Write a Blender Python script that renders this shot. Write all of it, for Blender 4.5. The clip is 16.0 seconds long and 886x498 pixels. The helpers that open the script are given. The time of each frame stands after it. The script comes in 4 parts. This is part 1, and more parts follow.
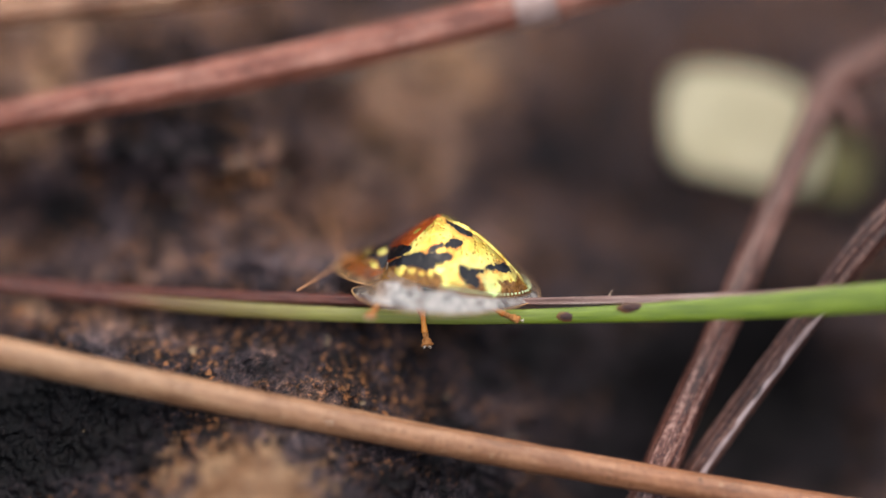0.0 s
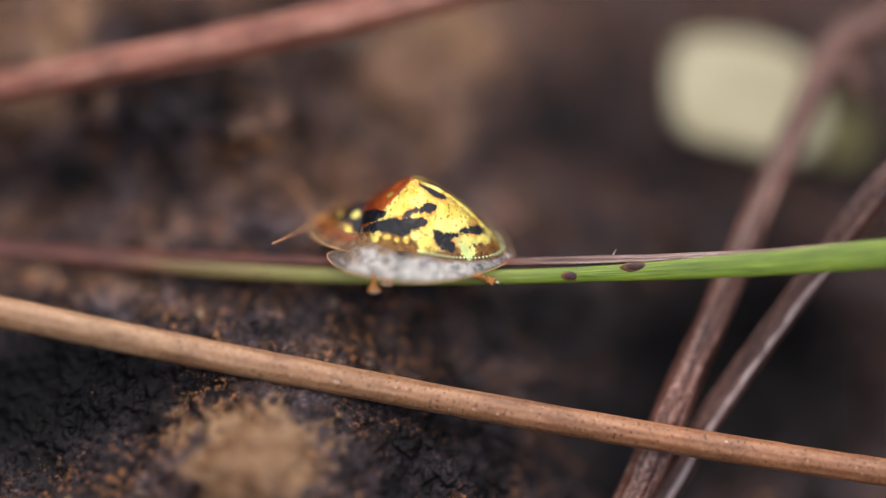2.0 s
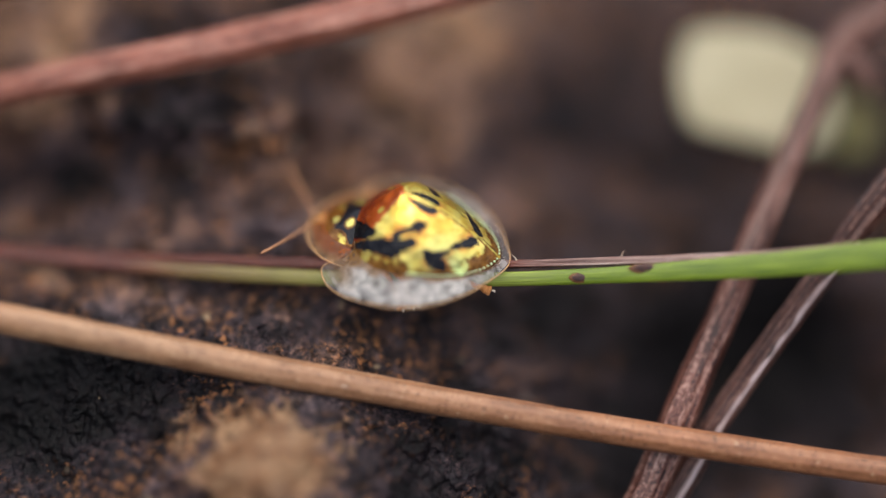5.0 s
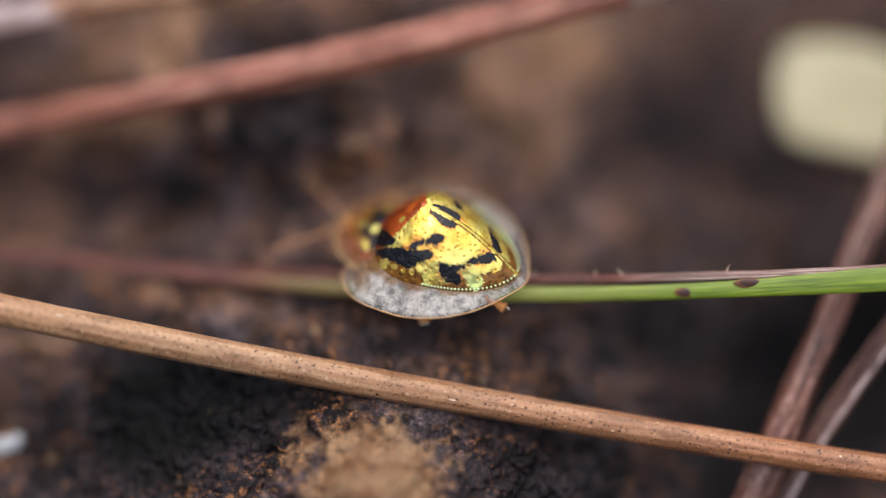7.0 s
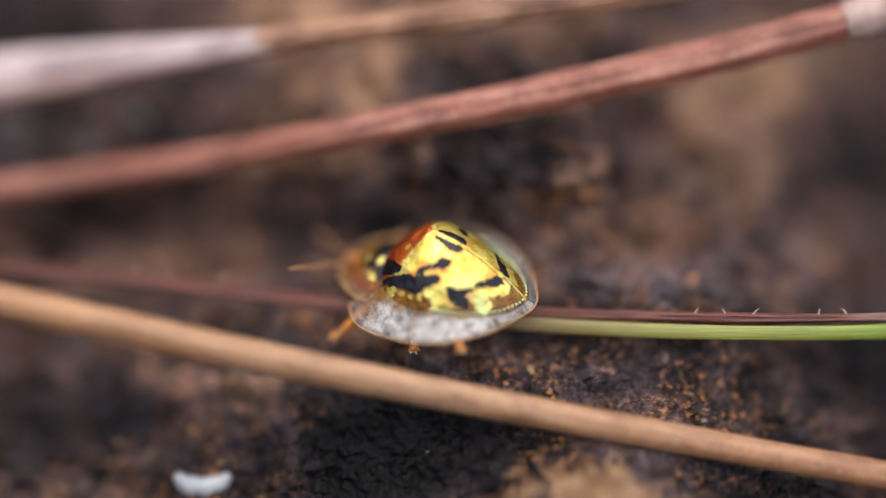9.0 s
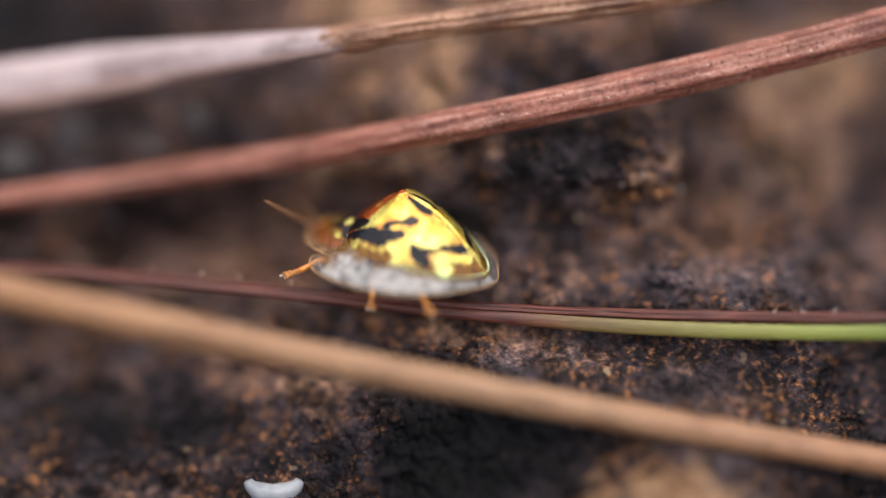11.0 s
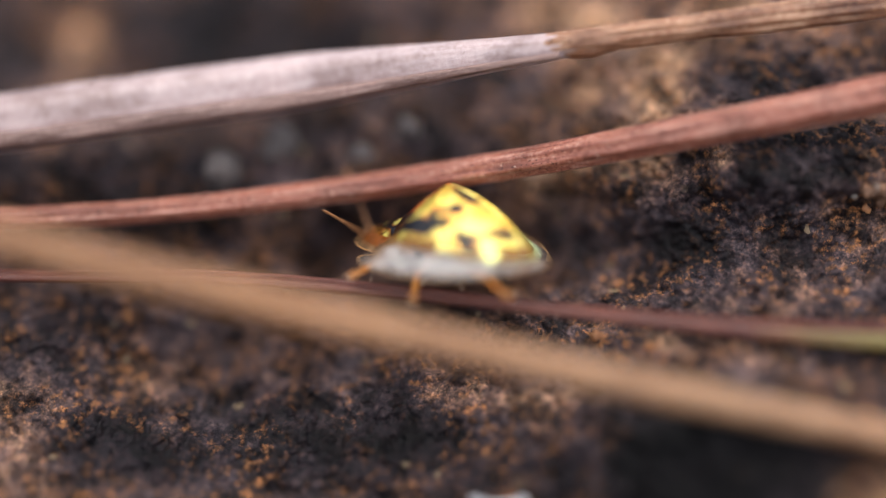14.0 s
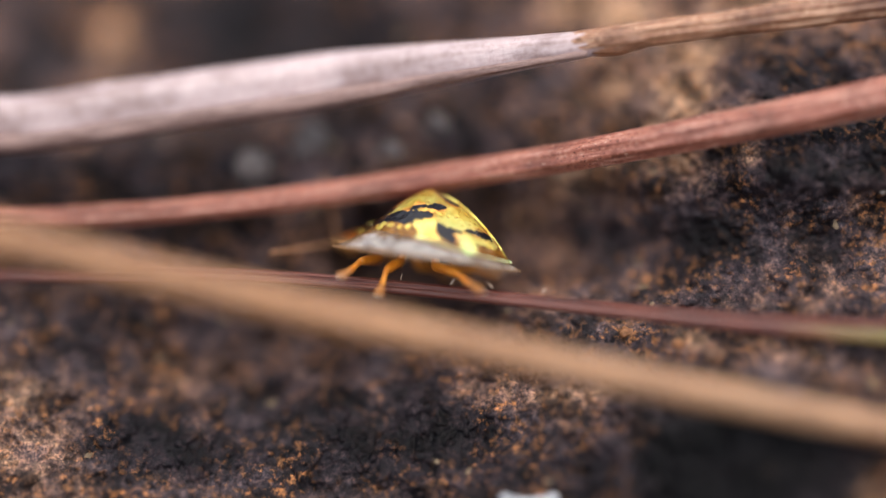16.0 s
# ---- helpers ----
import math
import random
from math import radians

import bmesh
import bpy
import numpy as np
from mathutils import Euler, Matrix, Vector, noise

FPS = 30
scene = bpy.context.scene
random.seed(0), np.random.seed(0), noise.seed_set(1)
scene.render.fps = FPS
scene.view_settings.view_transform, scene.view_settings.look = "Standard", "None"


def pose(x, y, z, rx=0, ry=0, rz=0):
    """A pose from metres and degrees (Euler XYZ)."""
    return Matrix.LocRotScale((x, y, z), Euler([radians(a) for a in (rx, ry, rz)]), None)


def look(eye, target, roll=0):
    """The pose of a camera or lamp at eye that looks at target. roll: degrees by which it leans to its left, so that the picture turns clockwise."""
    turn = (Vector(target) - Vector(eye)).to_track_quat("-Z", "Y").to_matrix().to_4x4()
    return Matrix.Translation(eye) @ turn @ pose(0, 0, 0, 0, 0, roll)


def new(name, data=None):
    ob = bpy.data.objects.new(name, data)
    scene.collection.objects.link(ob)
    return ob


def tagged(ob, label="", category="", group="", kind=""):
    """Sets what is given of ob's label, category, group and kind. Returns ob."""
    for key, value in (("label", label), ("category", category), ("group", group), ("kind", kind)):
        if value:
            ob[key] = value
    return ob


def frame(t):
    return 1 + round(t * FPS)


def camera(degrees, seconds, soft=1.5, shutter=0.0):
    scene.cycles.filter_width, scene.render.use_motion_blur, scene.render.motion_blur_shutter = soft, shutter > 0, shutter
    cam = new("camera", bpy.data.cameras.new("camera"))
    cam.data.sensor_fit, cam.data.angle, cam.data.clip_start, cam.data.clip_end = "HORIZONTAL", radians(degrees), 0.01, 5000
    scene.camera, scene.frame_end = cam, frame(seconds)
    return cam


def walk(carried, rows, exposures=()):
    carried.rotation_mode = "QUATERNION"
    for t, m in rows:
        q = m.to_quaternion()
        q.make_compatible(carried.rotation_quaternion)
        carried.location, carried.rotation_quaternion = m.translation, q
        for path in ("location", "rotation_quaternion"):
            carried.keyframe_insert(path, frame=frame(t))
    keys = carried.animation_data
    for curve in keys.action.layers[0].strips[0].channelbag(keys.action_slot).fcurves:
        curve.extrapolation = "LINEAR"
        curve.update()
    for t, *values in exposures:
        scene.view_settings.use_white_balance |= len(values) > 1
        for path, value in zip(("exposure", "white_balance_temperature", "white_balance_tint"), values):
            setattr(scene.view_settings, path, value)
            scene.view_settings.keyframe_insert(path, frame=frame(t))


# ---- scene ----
# Plan: a tortoise beetle about ten millimetres long walks along a grass blade just above charred,
# gritty ground. plan(x, h, d): millimetres to the right, up the picture plane and ahead of it, for a
# view that looks down by 45 degrees.
LENS, REACH, DOWN, LIFT = 22.0, 0.1224, radians(45), 0.020
cam = camera(LENS, 16.0, soft=1.3, shutter=0.5)
cam.data.dof.use_dof = True
cam.data.dof.focus_distance = REACH
cam.data.dof.aperture_fstop = 3.5

CAMERA_ROWS = [
    (0, 0.00000, -0.08743, 0.10743, 45.093, -0.238, 0.172),
    (0.5, -0.00074, -0.08921, 0.10669, 45.199, -0.191, 0.156),
    (1, 0.00097, -0.09024, 0.10524, 45.556, -0.251, 0.165),
    (1.5, 0.00102, -0.09076, 0.10480, 45.941, -0.060, 0.051),
    (2, 0.00067, -0.09099, 0.10515, 46.030, 0.308, 0.243),
    (2.5, -0.00081, -0.09076, 0.10550, 46.173, 0.285, 0.192),
    (3, -0.00003, -0.09049, 0.10559, 46.175, 0.550, 0.543),
    (3.5, 0.00005, -0.09023, 0.10553, 46.419, 0.843, 0.636),
    (3.7, 0.00083, -0.09048, 0.10528, 46.419, 0.843, 0.636),
    (5.8, 0.00036, -0.08610, 0.10852, 43.535, 0.730, -0.215),
    (6, -0.00024, -0.08589, 0.10873, 43.535, 0.730, -0.215),
    (6.5, -0.00145, -0.08693, 0.10937, 43.721, 0.892, -0.134),
    (7, -0.00385, -0.08711, 0.10995, 43.641, 1.194, 0.406),
    (7.5, -0.00422, -0.08621, 0.11003, 43.579, 1.425, 0.517),
    (8, -0.00763, -0.08539, 0.10923, 43.871, 0.726, 0.184),
    (8.5, -0.01297, -0.08501, 0.10966, 43.973, 0.493, 0.092),
    (9, -0.01716, -0.08431, 0.10999, 43.671, 0.594, 0.062),
    (9.2, -0.01836, -0.08463, 0.10967, 43.671, 0.594, 0.062),
    (11.3, -0.02488, -0.08156, 0.10931, 43.213, 0.375, -0.817),
    (11.5, -0.02653, -0.08118, 0.10969, 43.213, 0.375, -0.817),
    (12, -0.02730, -0.08102, 0.10884, 43.595, 0.170, -0.836),
    (12.5, -0.02917, -0.08205, 0.10754, 44.024, -0.009, -0.753),
    (13, -0.03256, -0.08204, 0.10654, 44.183, -0.032, -0.573),
    (13.5, -0.03356, -0.08240, 0.10545, 44.702, 0.094, -0.283),
    (14, -0.03522, -0.08261, 0.10404, 45.395, -0.131, -0.521),
    (14.5, -0.03395, -0.08235, 0.10473, 45.279, -0.016, -0.367),
    (15, -0.03461, -0.08178, 0.10649, 44.513, 0.573, -0.075),
    (15.5, -0.03485, -0.08109, 0.10708, 44.186, 0.732, 0.068),
    (16, -0.03430, -0.08051, 0.10718, 43.617, 0.984, -0.006),
]
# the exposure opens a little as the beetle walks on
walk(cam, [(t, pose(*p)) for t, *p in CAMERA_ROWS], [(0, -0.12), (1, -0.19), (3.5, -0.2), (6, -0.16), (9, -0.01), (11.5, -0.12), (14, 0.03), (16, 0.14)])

# ---- light ----
SUN_DIR = Vector((0.05, 0.08, 1.0)).normalized()
sun_data = bpy.data.lights.new("sun", "SUN")
sun_data.energy, sun_data.angle, sun_data.color = 3.72, radians(124), (0.94, 0.95, 1.0)
sun = new("sun", sun_data)
sun.matrix_world = look(SUN_DIR * 3, (0, 0, 0))
world = bpy.data.worlds.new("sky")
scene.world = world
world.use_nodes = True
wn = world.node_tree
sky = wn.nodes.new("ShaderNodeTexSky")
sky.sky_type, sky.sun_disc = "NISHITA", False
sky.air_density, sky.dust_density, sky.ozone_density = 0.8, 6.0, 0.6
sky.sun_elevation = math.asin(SUN_DIR.z)
sky.sun_rotation = math.atan2(SUN_DIR.x, SUN_DIR.y)
wn.links.new(sky.outputs[0], wn.nodes["Background"].inputs[0])
wn.nodes["Background"].inputs[1].default_value = 0.15


# ---- helpers of this scene ----
def plan(x, h, d):
    """Millimetres of the plan to metres of the world."""
    c, s = math.cos(DOWN), math.sin(DOWN)
    return Vector((x, h * s + d * c, h * c - d * s)) * 0.001 + Vector((0, 0, LIFT))


def mesh(name, verts, faces, uv=None, smooth=True):
    me = bpy.data.meshes.new(name)
    me.from_pydata([tuple(v) for v in verts], [], [tuple(int(i) for i in f) for f in faces])
    if uv is not None:
        lay = me.uv_layers.new(name="UVMap")
        idx = np.zeros(len(me.loops), np.int32)
        me.loops.foreach_get("vertex_index", idx)
        lay.data.foreach_set("uv", np.asarray(uv, np.float32)[idx].ravel())
    if smooth:
        me.polygons.foreach_set("use_smooth", np.ones(len(me.polygons), bool))
    me.update()
    return me


def part(name, me, material, parent=None, label=""):
    """One mesh object, under a thing or a part if one is given."""
    ob = new(name, me)
    me.materials.append(material)
    if parent is not None:
        ob.parent = parent
    return tagged(ob, label)


def bm_mesh(name, bm, smooth=True):
    me = bpy.data.meshes.new(name)
    bm.to_mesh(me)
    bm.free()
    if smooth:
        me.polygons.foreach_set("use_smooth", np.ones(len(me.polygons), bool))
    return me


def lattice(seed):
    return np.random.RandomState(seed).rand(64, 64, 64).astype(np.float32)


LATTICES = [lattice(s) for s in (11, 12, 13)]


def vnoise(x, y, z, which=0):
    """Smooth value noise in 0..1, on arrays."""
    g = LATTICES[which]
    xi, yi, zi = np.floor(x), np.floor(y), np.floor(z)
    fx, fy, fz = x - xi, y - yi, z - zi
    fx, fy, fz = (f * f * (3 - 2 * f) for f in (fx, fy, fz))
    i, j, k = (np.asarray(a, np.int64) % 64 for a in (xi, yi, zi))
    out = 0
    for a in (0, 1):
        for b in (0, 1):
            for c in (0, 1):
                wgt = (fx if a else 1 - fx) * (fy if b else 1 - fy) * (fz if c else 1 - fz)
                out = out + wgt * g[(i + a) % 64, (j + b) % 64, (k + c) % 64]
    return out


def smooth(a, b, x):
    k = np.clip((x - a) / (b - a), 0, 1)
    return k * k * (3 - 2 * k)


def spline(points, n):
    """A smooth run of n places through the given points (any number of columns)."""
    p = np.array(points, float)
    p = np.vstack([2 * p[0] - p[1], p, 2 * p[-1] - p[-2]])
    u = np.linspace(0, len(points) - 1 - 1e-9, n)
    i = u.astype(int)
    f = (u - i)[:, None]
    a, b, c, d = p[i], p[i + 1], p[i + 2], p[i + 3]
    return 0.5 * (2 * b + (c - a) * f + (2 * a - 5 * b + 4 * c - d) * f**2 + (3 * b - a - 3 * c + d) * f**3)


def tube(name, points, n=240, around=40, flutes=0, depth=0.0, rough=0.0, seed=0, scale=0.001, to_plan=True, close=True):
    """A stalk along points of (x, h, d, half height, half depth) in millimetres; flutes: lengthwise ridges."""
    row = spline(points, n)
    c = row[:, :3]
    along = np.gradient(c, axis=0)
    length = np.r_[0, np.cumsum(np.linalg.norm(np.diff(c, axis=0), axis=1))]
    along /= np.linalg.norm(along, axis=1)[:, None]
    ref = np.array([0.0, 0.0, 1.0]) if abs(along[:, 2]).max() < 0.9 else np.array([0.0, 1.0, 0.0])
    side = np.cross(ref, along)
    side /= np.linalg.norm(side, axis=1)[:, None]
    deep = np.cross(along, side)
    a = np.linspace(0, 2 * np.pi, around + 1) - np.pi / 2
    rip = 1 + depth * (np.cos(flutes * a)[None] * (0.6 + 0.8 * vnoise(length[:, None] * 0.35 + 7 * seed, a[None] * 3 + 20, 0 * a[None] + seed)) if flutes else 0)
    fine = vnoise(length[:, None] * 1.3 + 31 * seed, (np.cos(a) * 2.2 + 9)[None], (np.sin(a) * 2.2 + 9)[None], 1) - 0.5
    coarse = vnoise(length[:, None] * 0.3 + 5 * seed, (np.cos(a) + 5)[None], (np.sin(a) + 5)[None], 2) - 0.5
    rip = rip + rough * (fine + coarse)
    v = c[:, None] + (side[:, None] * np.sin(a)[None, :, None] * row[:, 3, None, None] + deep[:, None] * np.cos(a)[None, :, None] * row[:, 4, None, None]) * rip[..., None]
    uv = np.stack(np.broadcast_arrays(length[:, None], (np.linspace(0, 1, around + 1))[None]), -1).reshape(-1, 2)
    v = v.reshape(-1, 3)
    q = np.arange((n - 1) * around).reshape(n - 1, around)
    q = (q // around) * (around + 1) + q % around
    faces = np.stack([q, q + 1, q + around + 2, q + around + 1], -1).reshape(-1, 4).tolist()
    if close:
        faces += [list(range(around, -1, -1)), list(range((n - 1) * (around + 1), n * (around + 1)))]
    places = [plan(*p) for p in v] if to_plan else v * scale
    return mesh(name, places, faces, uv)


# ---- materials ----
def nodes(name):
    m = bpy.data.materials.new(name)
    m.use_nodes = True
    t = m.node_tree
    return m, t, t.nodes["Principled BSDF"]


def add(t, kind, **values):
    n = t.nodes.new("ShaderNode" + kind)
    for key, value in values.items():
        if key in n.inputs:
            n.inputs[key].default_value = value
    return n


def ramp(t, source, stops):
    r = t.nodes.new("ShaderNodeValToRGB")
    e = r.color_ramp.elements
    while len(e) < len(stops):
        e.new(0.5)
    for s, (at, col) in zip(e, stops):
        s.position, s.color = at, (*col, 1) if len(col) == 3 else (col[0],) * 3 + (1,)
    t.links.new(source, r.inputs[0])
    return r.outputs[0]


def mix(t, fac, a, b, mode="MIX"):
    m = t.nodes.new("ShaderNodeMix")
    m.data_type, m.blend_type = "RGBA", mode
    for sock, value in ((m.inputs[0], fac), (m.inputs[6], a), (m.inputs[7], b)):
        if isinstance(value, bpy.types.NodeSocket):
            t.links.new(value, sock)
        elif isinstance(value, tuple):
            sock.default_value = (*value, 1)
        else:
            sock.default_value = value
    return m.outputs[2]


def bump(t, bsdf, height, strength, distance):
    b = add(t, "Bump", Strength=strength, Distance=distance)
    t.links.new(height, b.inputs["Height"])
    t.links.new(b.outputs[0], bsdf.inputs["Normal"])


def noise_of(t, coord, scale, detail=4.0, rough=0.55, stretch=None, offset=(0, 0, 0)):
    m = add(t, "Mapping")
    m.inputs["Location"].default_value = offset
    m.inputs["Scale"].default_value = stretch or (1, 1, 1)
    t.links.new(coord, m.inputs[0])
    n = add(t, "TexNoise", Scale=scale, Detail=detail, Roughness=rough)
    t.links.new(m.outputs[0], n.inputs["Vector"])
    return n.outputs["Fac"]


def stalk_material(name, dark, mid, light, gloss=0.45, spots=0.0, fibre=26, streak=1.0, blotch=0.85, pepper=0.0, turns=()):
    """Dry plant stem: lengthwise fibres, blotches, dark flecks and fine pepper marks."""
    m, t, b = nodes(name)
    co = t.nodes.new("ShaderNodeTexCoord")
    fib = noise_of(t, co.outputs["UV"], 1.0, 5, 0.62, (0.22, fibre, 1))
    blot = noise_of(t, co.outputs["UV"], 1.0, 4, 0.62, (0.28, 2.2, 1), (3, 1, 0))
    fine = noise_of(t, co.outputs["UV"], 1.0, 4, 0.65, (3.2, fibre * 1.3, 1), (5, 2, 0))
    both = mix(t, 0.4, fib, fine)
    half = 0.165 / streak
    col = ramp(t, both, [(0.5 - half, dark), (0.5, mid), (0.5 + half, light)])
    tint = ramp(t, blot, [(0.34, (0.42, 0.34, 0.31)), (0.48, (0.9, 0.88, 0.87)), (0.66, (1.15, 1.12, 1.1))])
    col = mix(t, blotch, col, tint, "MULTIPLY")
    for start, end, tone in turns:
        sep = add(t, "SeparateXYZ")
        t.links.new(co.outputs["UV"], sep.inputs[0])
        span = add(t, "MapRange")
        span.inputs["From Min"].default_value, span.inputs["From Max"].default_value = start, end
        t.links.new(sep.outputs[0], span.inputs["Value"])
        col = mix(t, span.outputs[0], col, mix(t, 1.0, col, tone, "MULTIPLY"))
    if spots:
        fleck = noise_of(t, co.outputs["UV"], 1.0, 2, 0.5, (2.2, 9, 1), (9, 4, 0))
        col = mix(t, ramp(t, fleck, [(0.66, (0,)), (0.74, (spots,))]), col, tuple(v * 0.35 for v in dark))
    if pepper:
        dots = noise_of(t, co.outputs["UV"], 1.0, 2, 0.5, (5.0, 26, 1), (2, 7, 0))
        col = mix(t, ramp(t, dots, [(0.61, (0,)), (0.66, (pepper,))]), col, tuple(v * 0.25 for v in dark))
        chips = noise_of(t, co.outputs["UV"], 1.0, 2, 0.5, (3.0, 22, 1), (12, 3, 0))
        col = mix(t, ramp(t, chips, [(0.68, (0,)), (0.73, (pepper * 0.8,))]), col, tuple(min(v * 1.5, 0.8) for v in light))
    t.links.new(col, b.inputs["Base Color"])
    b.inputs["Roughness"].default_value = gloss
    b.inputs["Specular IOR Level"].default_value = 0.4
    bump(t, b, mix(t, 0.3, both, blot), 0.6, 0.00014)
    return m


def ground_material():
    """Charred wood and soil: purplish black crust, rust-brown grains, ochre patches and a few painted glints."""
    m, t, b = nodes("charred_ground")
    co = t.nodes.new("ShaderNodeTexCoord").outputs["Object"]
    patch = noise_of(t, co, 130, 3, 0.6, offset=(0.31, 0.12, 0.0))
    mid = noise_of(t, co, 620, 5, 0.68)
    grain = mix(t, 0.5, noise_of(t, co, 2400, 3, 0.65), noise_of(t, co, 6200, 3, 0.7, offset=(0.4, 0.1, 0)))
    soil = add(t, "Attribute")
    soil.attribute_name = "soil"
    lift = add(t, "Math")
    lift.operation = "MULTIPLY_ADD"
    t.links.new(soil.outputs["Fac"], lift.inputs[0])
    lift.inputs[1].default_value = 0.20
    t.links.new(mix(t, 0.52, patch, mid), lift.inputs[2])
    base = ramp(t, lift.outputs[0], [(0.16, (0.004, 0.0035, 0.004)), (0.41, (0.0135, 0.0105, 0.013)), (0.51, (0.031, 0.0225, 0.0245)), (0.60, (0.100, 0.062, 0.049)), (0.75, (0.28, 0.175, 0.108))])
    ash = ramp(t, noise_of(t, co, 240, 4, 0.6, offset=(0.9, 0.3, 0)), [(0.50, (0,)), (0.66, (0.55,))])
    ash = mix(t, 1.0, ash, ramp(t, lift.outputs[0], [(0.30, (0,)), (0.46, (1,))]), "MULTIPLY")
    base = mix(t, ash, base, (0.070, 0.057, 0.064))
    speck = ramp(t, grain, [(0.38, (0.15, 0.14, 0.16)), (0.50, (0.9, 0.9, 0.9)), (0.63, (3.4, 2.9, 2.4))])
    col = mix(t, 0.85, base, speck, "MULTIPLY")
    crust = ramp(t, noise_of(t, co, 430, 5, 0.68, offset=(0.05, 0.8, 0)), [(0.42, (0.22,)), (0.50, (1.0,)), (0.62, (1.6,))])
    col = mix(t, 0.9, col, crust, "MULTIPLY")
    # rust-brown grains gather in clusters
    clump = ramp(t, noise_of(t, co, 300, 3, 0.6, offset=(0.2, 0.5, 0)), [(0.40, (0,)), (0.60, (1,))])
    rust = noise_of(t, co, 2300, 4, 0.7, offset=(0.7, 0, 0))
    rusty = ramp(t, rust, [(0.52, (0,)), (0.61, (0.82,))])
    clump = mix(t, 1.0, clump, ramp(t, lift.outputs[0], [(0.30, (0,)), (0.46, (1,))]), "MULTIPLY")
    col = mix(t, mix(t, 1.0, rusty, clump, "MULTIPLY"), col, mix(t, 0.8, (0.25, 0.115, 0.046), speck, "MULTIPLY"))
    # sparse pale cells paint in glints of the wet-black grains
    glint = add(t, "TexVoronoi", Scale=2600.0)
    t.links.new(co, glint.inputs["Vector"])
    pick = add(t, "SeparateColor")
    t.links.new(glint.outputs["Color"], pick.inputs[0])
    col = mix(t, ramp(t, pick.outputs[0], [(0.9965, (0,)), (0.998, (0.7,))]), col, (0.30, 0.22, 0.13))
    lay = add(t, "Attribute")
    lay.attribute_name = "ochre"
    ochre = mix(t, 0.2, ramp(t, mid, [(0.38, (0.15, 0.072, 0.033)), (0.56, (0.27, 0.165, 0.092))]), speck, "MULTIPLY")
    col = mix(t, lay.outputs["Fac"], col, ochre)
    t.links.new(col, b.inputs["Base Color"])
    rough = ramp(t, grain, [(0.40, (0.28,)), (0.58, (0.75,))])
    t.links.new(rough, b.inputs["Roughness"])
    b.inputs["Specular IOR Level"].default_value = 0.12
    bump(t, b, mix(t, 0.35, grain, mid), 0.9, 0.00022)
    return m


def blade_material():
    """A grass blade: green towards the base, dried to red-brown towards the tip."""
    m, t, b = nodes("grass_blade")
    co = t.nodes.new("ShaderNodeTexCoord")
    sep = add(t, "SeparateXYZ")
    t.links.new(co.outputs["UV"], sep.inputs[0])
    wob = noise_of(t, co.outputs["UV"], 1.0, 3, 0.6, (0.5, 3, 1))
    shift = add(t, "Math")
    shift.operation = "MULTIPLY_ADD"
    t.links.new(wob, shift.inputs[0])
    shift.inputs[1].default_value = 5.0
    t.links.new(sep.outputs[0], shift.inputs[2])
    span = add(t, "MapRange")
    span.inputs["From Min"].default_value, span.inputs["From Max"].default_value = 0.0, 120.0
    t.links.new(shift.outputs[0], span.inputs["Value"])
    fib = noise_of(t, co.outputs["UV"], 1.0, 4, 0.6, (0.3, 24, 1))
    dry = ramp(t, fib, [(0.3, (0.030, 0.008, 0.006)), (0.55, (0.105, 0.024, 0.013)), (0.75, (0.21, 0.062, 0.034))])
    green = ramp(t, fib, [(0.3, (0.06, 0.11, 0.007)), (0.6, (0.17, 0.245, 0.013)), (0.8, (0.31, 0.40, 0.05))])
    pale = mix(t, 0.6, green, (0.34, 0.29, 0.09))
    col = mix(t, ramp(t, span.outputs[0], [(0.405, (0,)), (0.53, (1,))]), dry, pale)
    col = mix(t, ramp(t, span.outputs[0], [(0.49, (0,)), (0.62, (1,))]), col, green)
    t.links.new(col, b.inputs["Base Color"])
    b.inputs["Roughness"].default_value = 0.38
    bump(t, b, fib, 0.4, 0.0001)
    return m


def strand_material():
    """The dried edge of the blade: dark red, bleached to pale pink over one stretch."""
    m, t, b = nodes("dark_strand")
    co = t.nodes.new("ShaderNodeTexCoord")
    sep = add(t, "SeparateXYZ")
    t.links.new(co.outputs["UV"], sep.inputs[0])
    span = add(t, "MapRange")
    span.inputs["From Min"].default_value, span.inputs["From Max"].default_value = 0.0, 122.0
    t.links.new(sep.outputs[0], span.inputs["Value"])
    fib = noise_of(t, co.outputs["UV"], 1.0, 5, 0.62, (0.3, 20, 1))
    red = ramp(t, fib, [(0.34, (0.022, 0.006, 0.005)), (0.52, (0.10, 0.022, 0.012)), (0.68, (0.21, 0.060, 0.034))])
    pale = ramp(t, fib, [(0.36, (0.07, 0.03, 0.025)), (0.52, (0.25, 0.15, 0.12)), (0.66, (0.56, 0.44, 0.38))])
    col = mix(t, ramp(t, span.outputs[0], [(0.555, (0,)), (0.585, (1,)), (0.68, (1,)), (0.73, (0.2,))]), red, pale)
    t.links.new(col, b.inputs["Base Color"])
    b.inputs["Roughness"].default_value = 0.4
    bump(t, b, fib, 0.5, 0.0001)
    return m


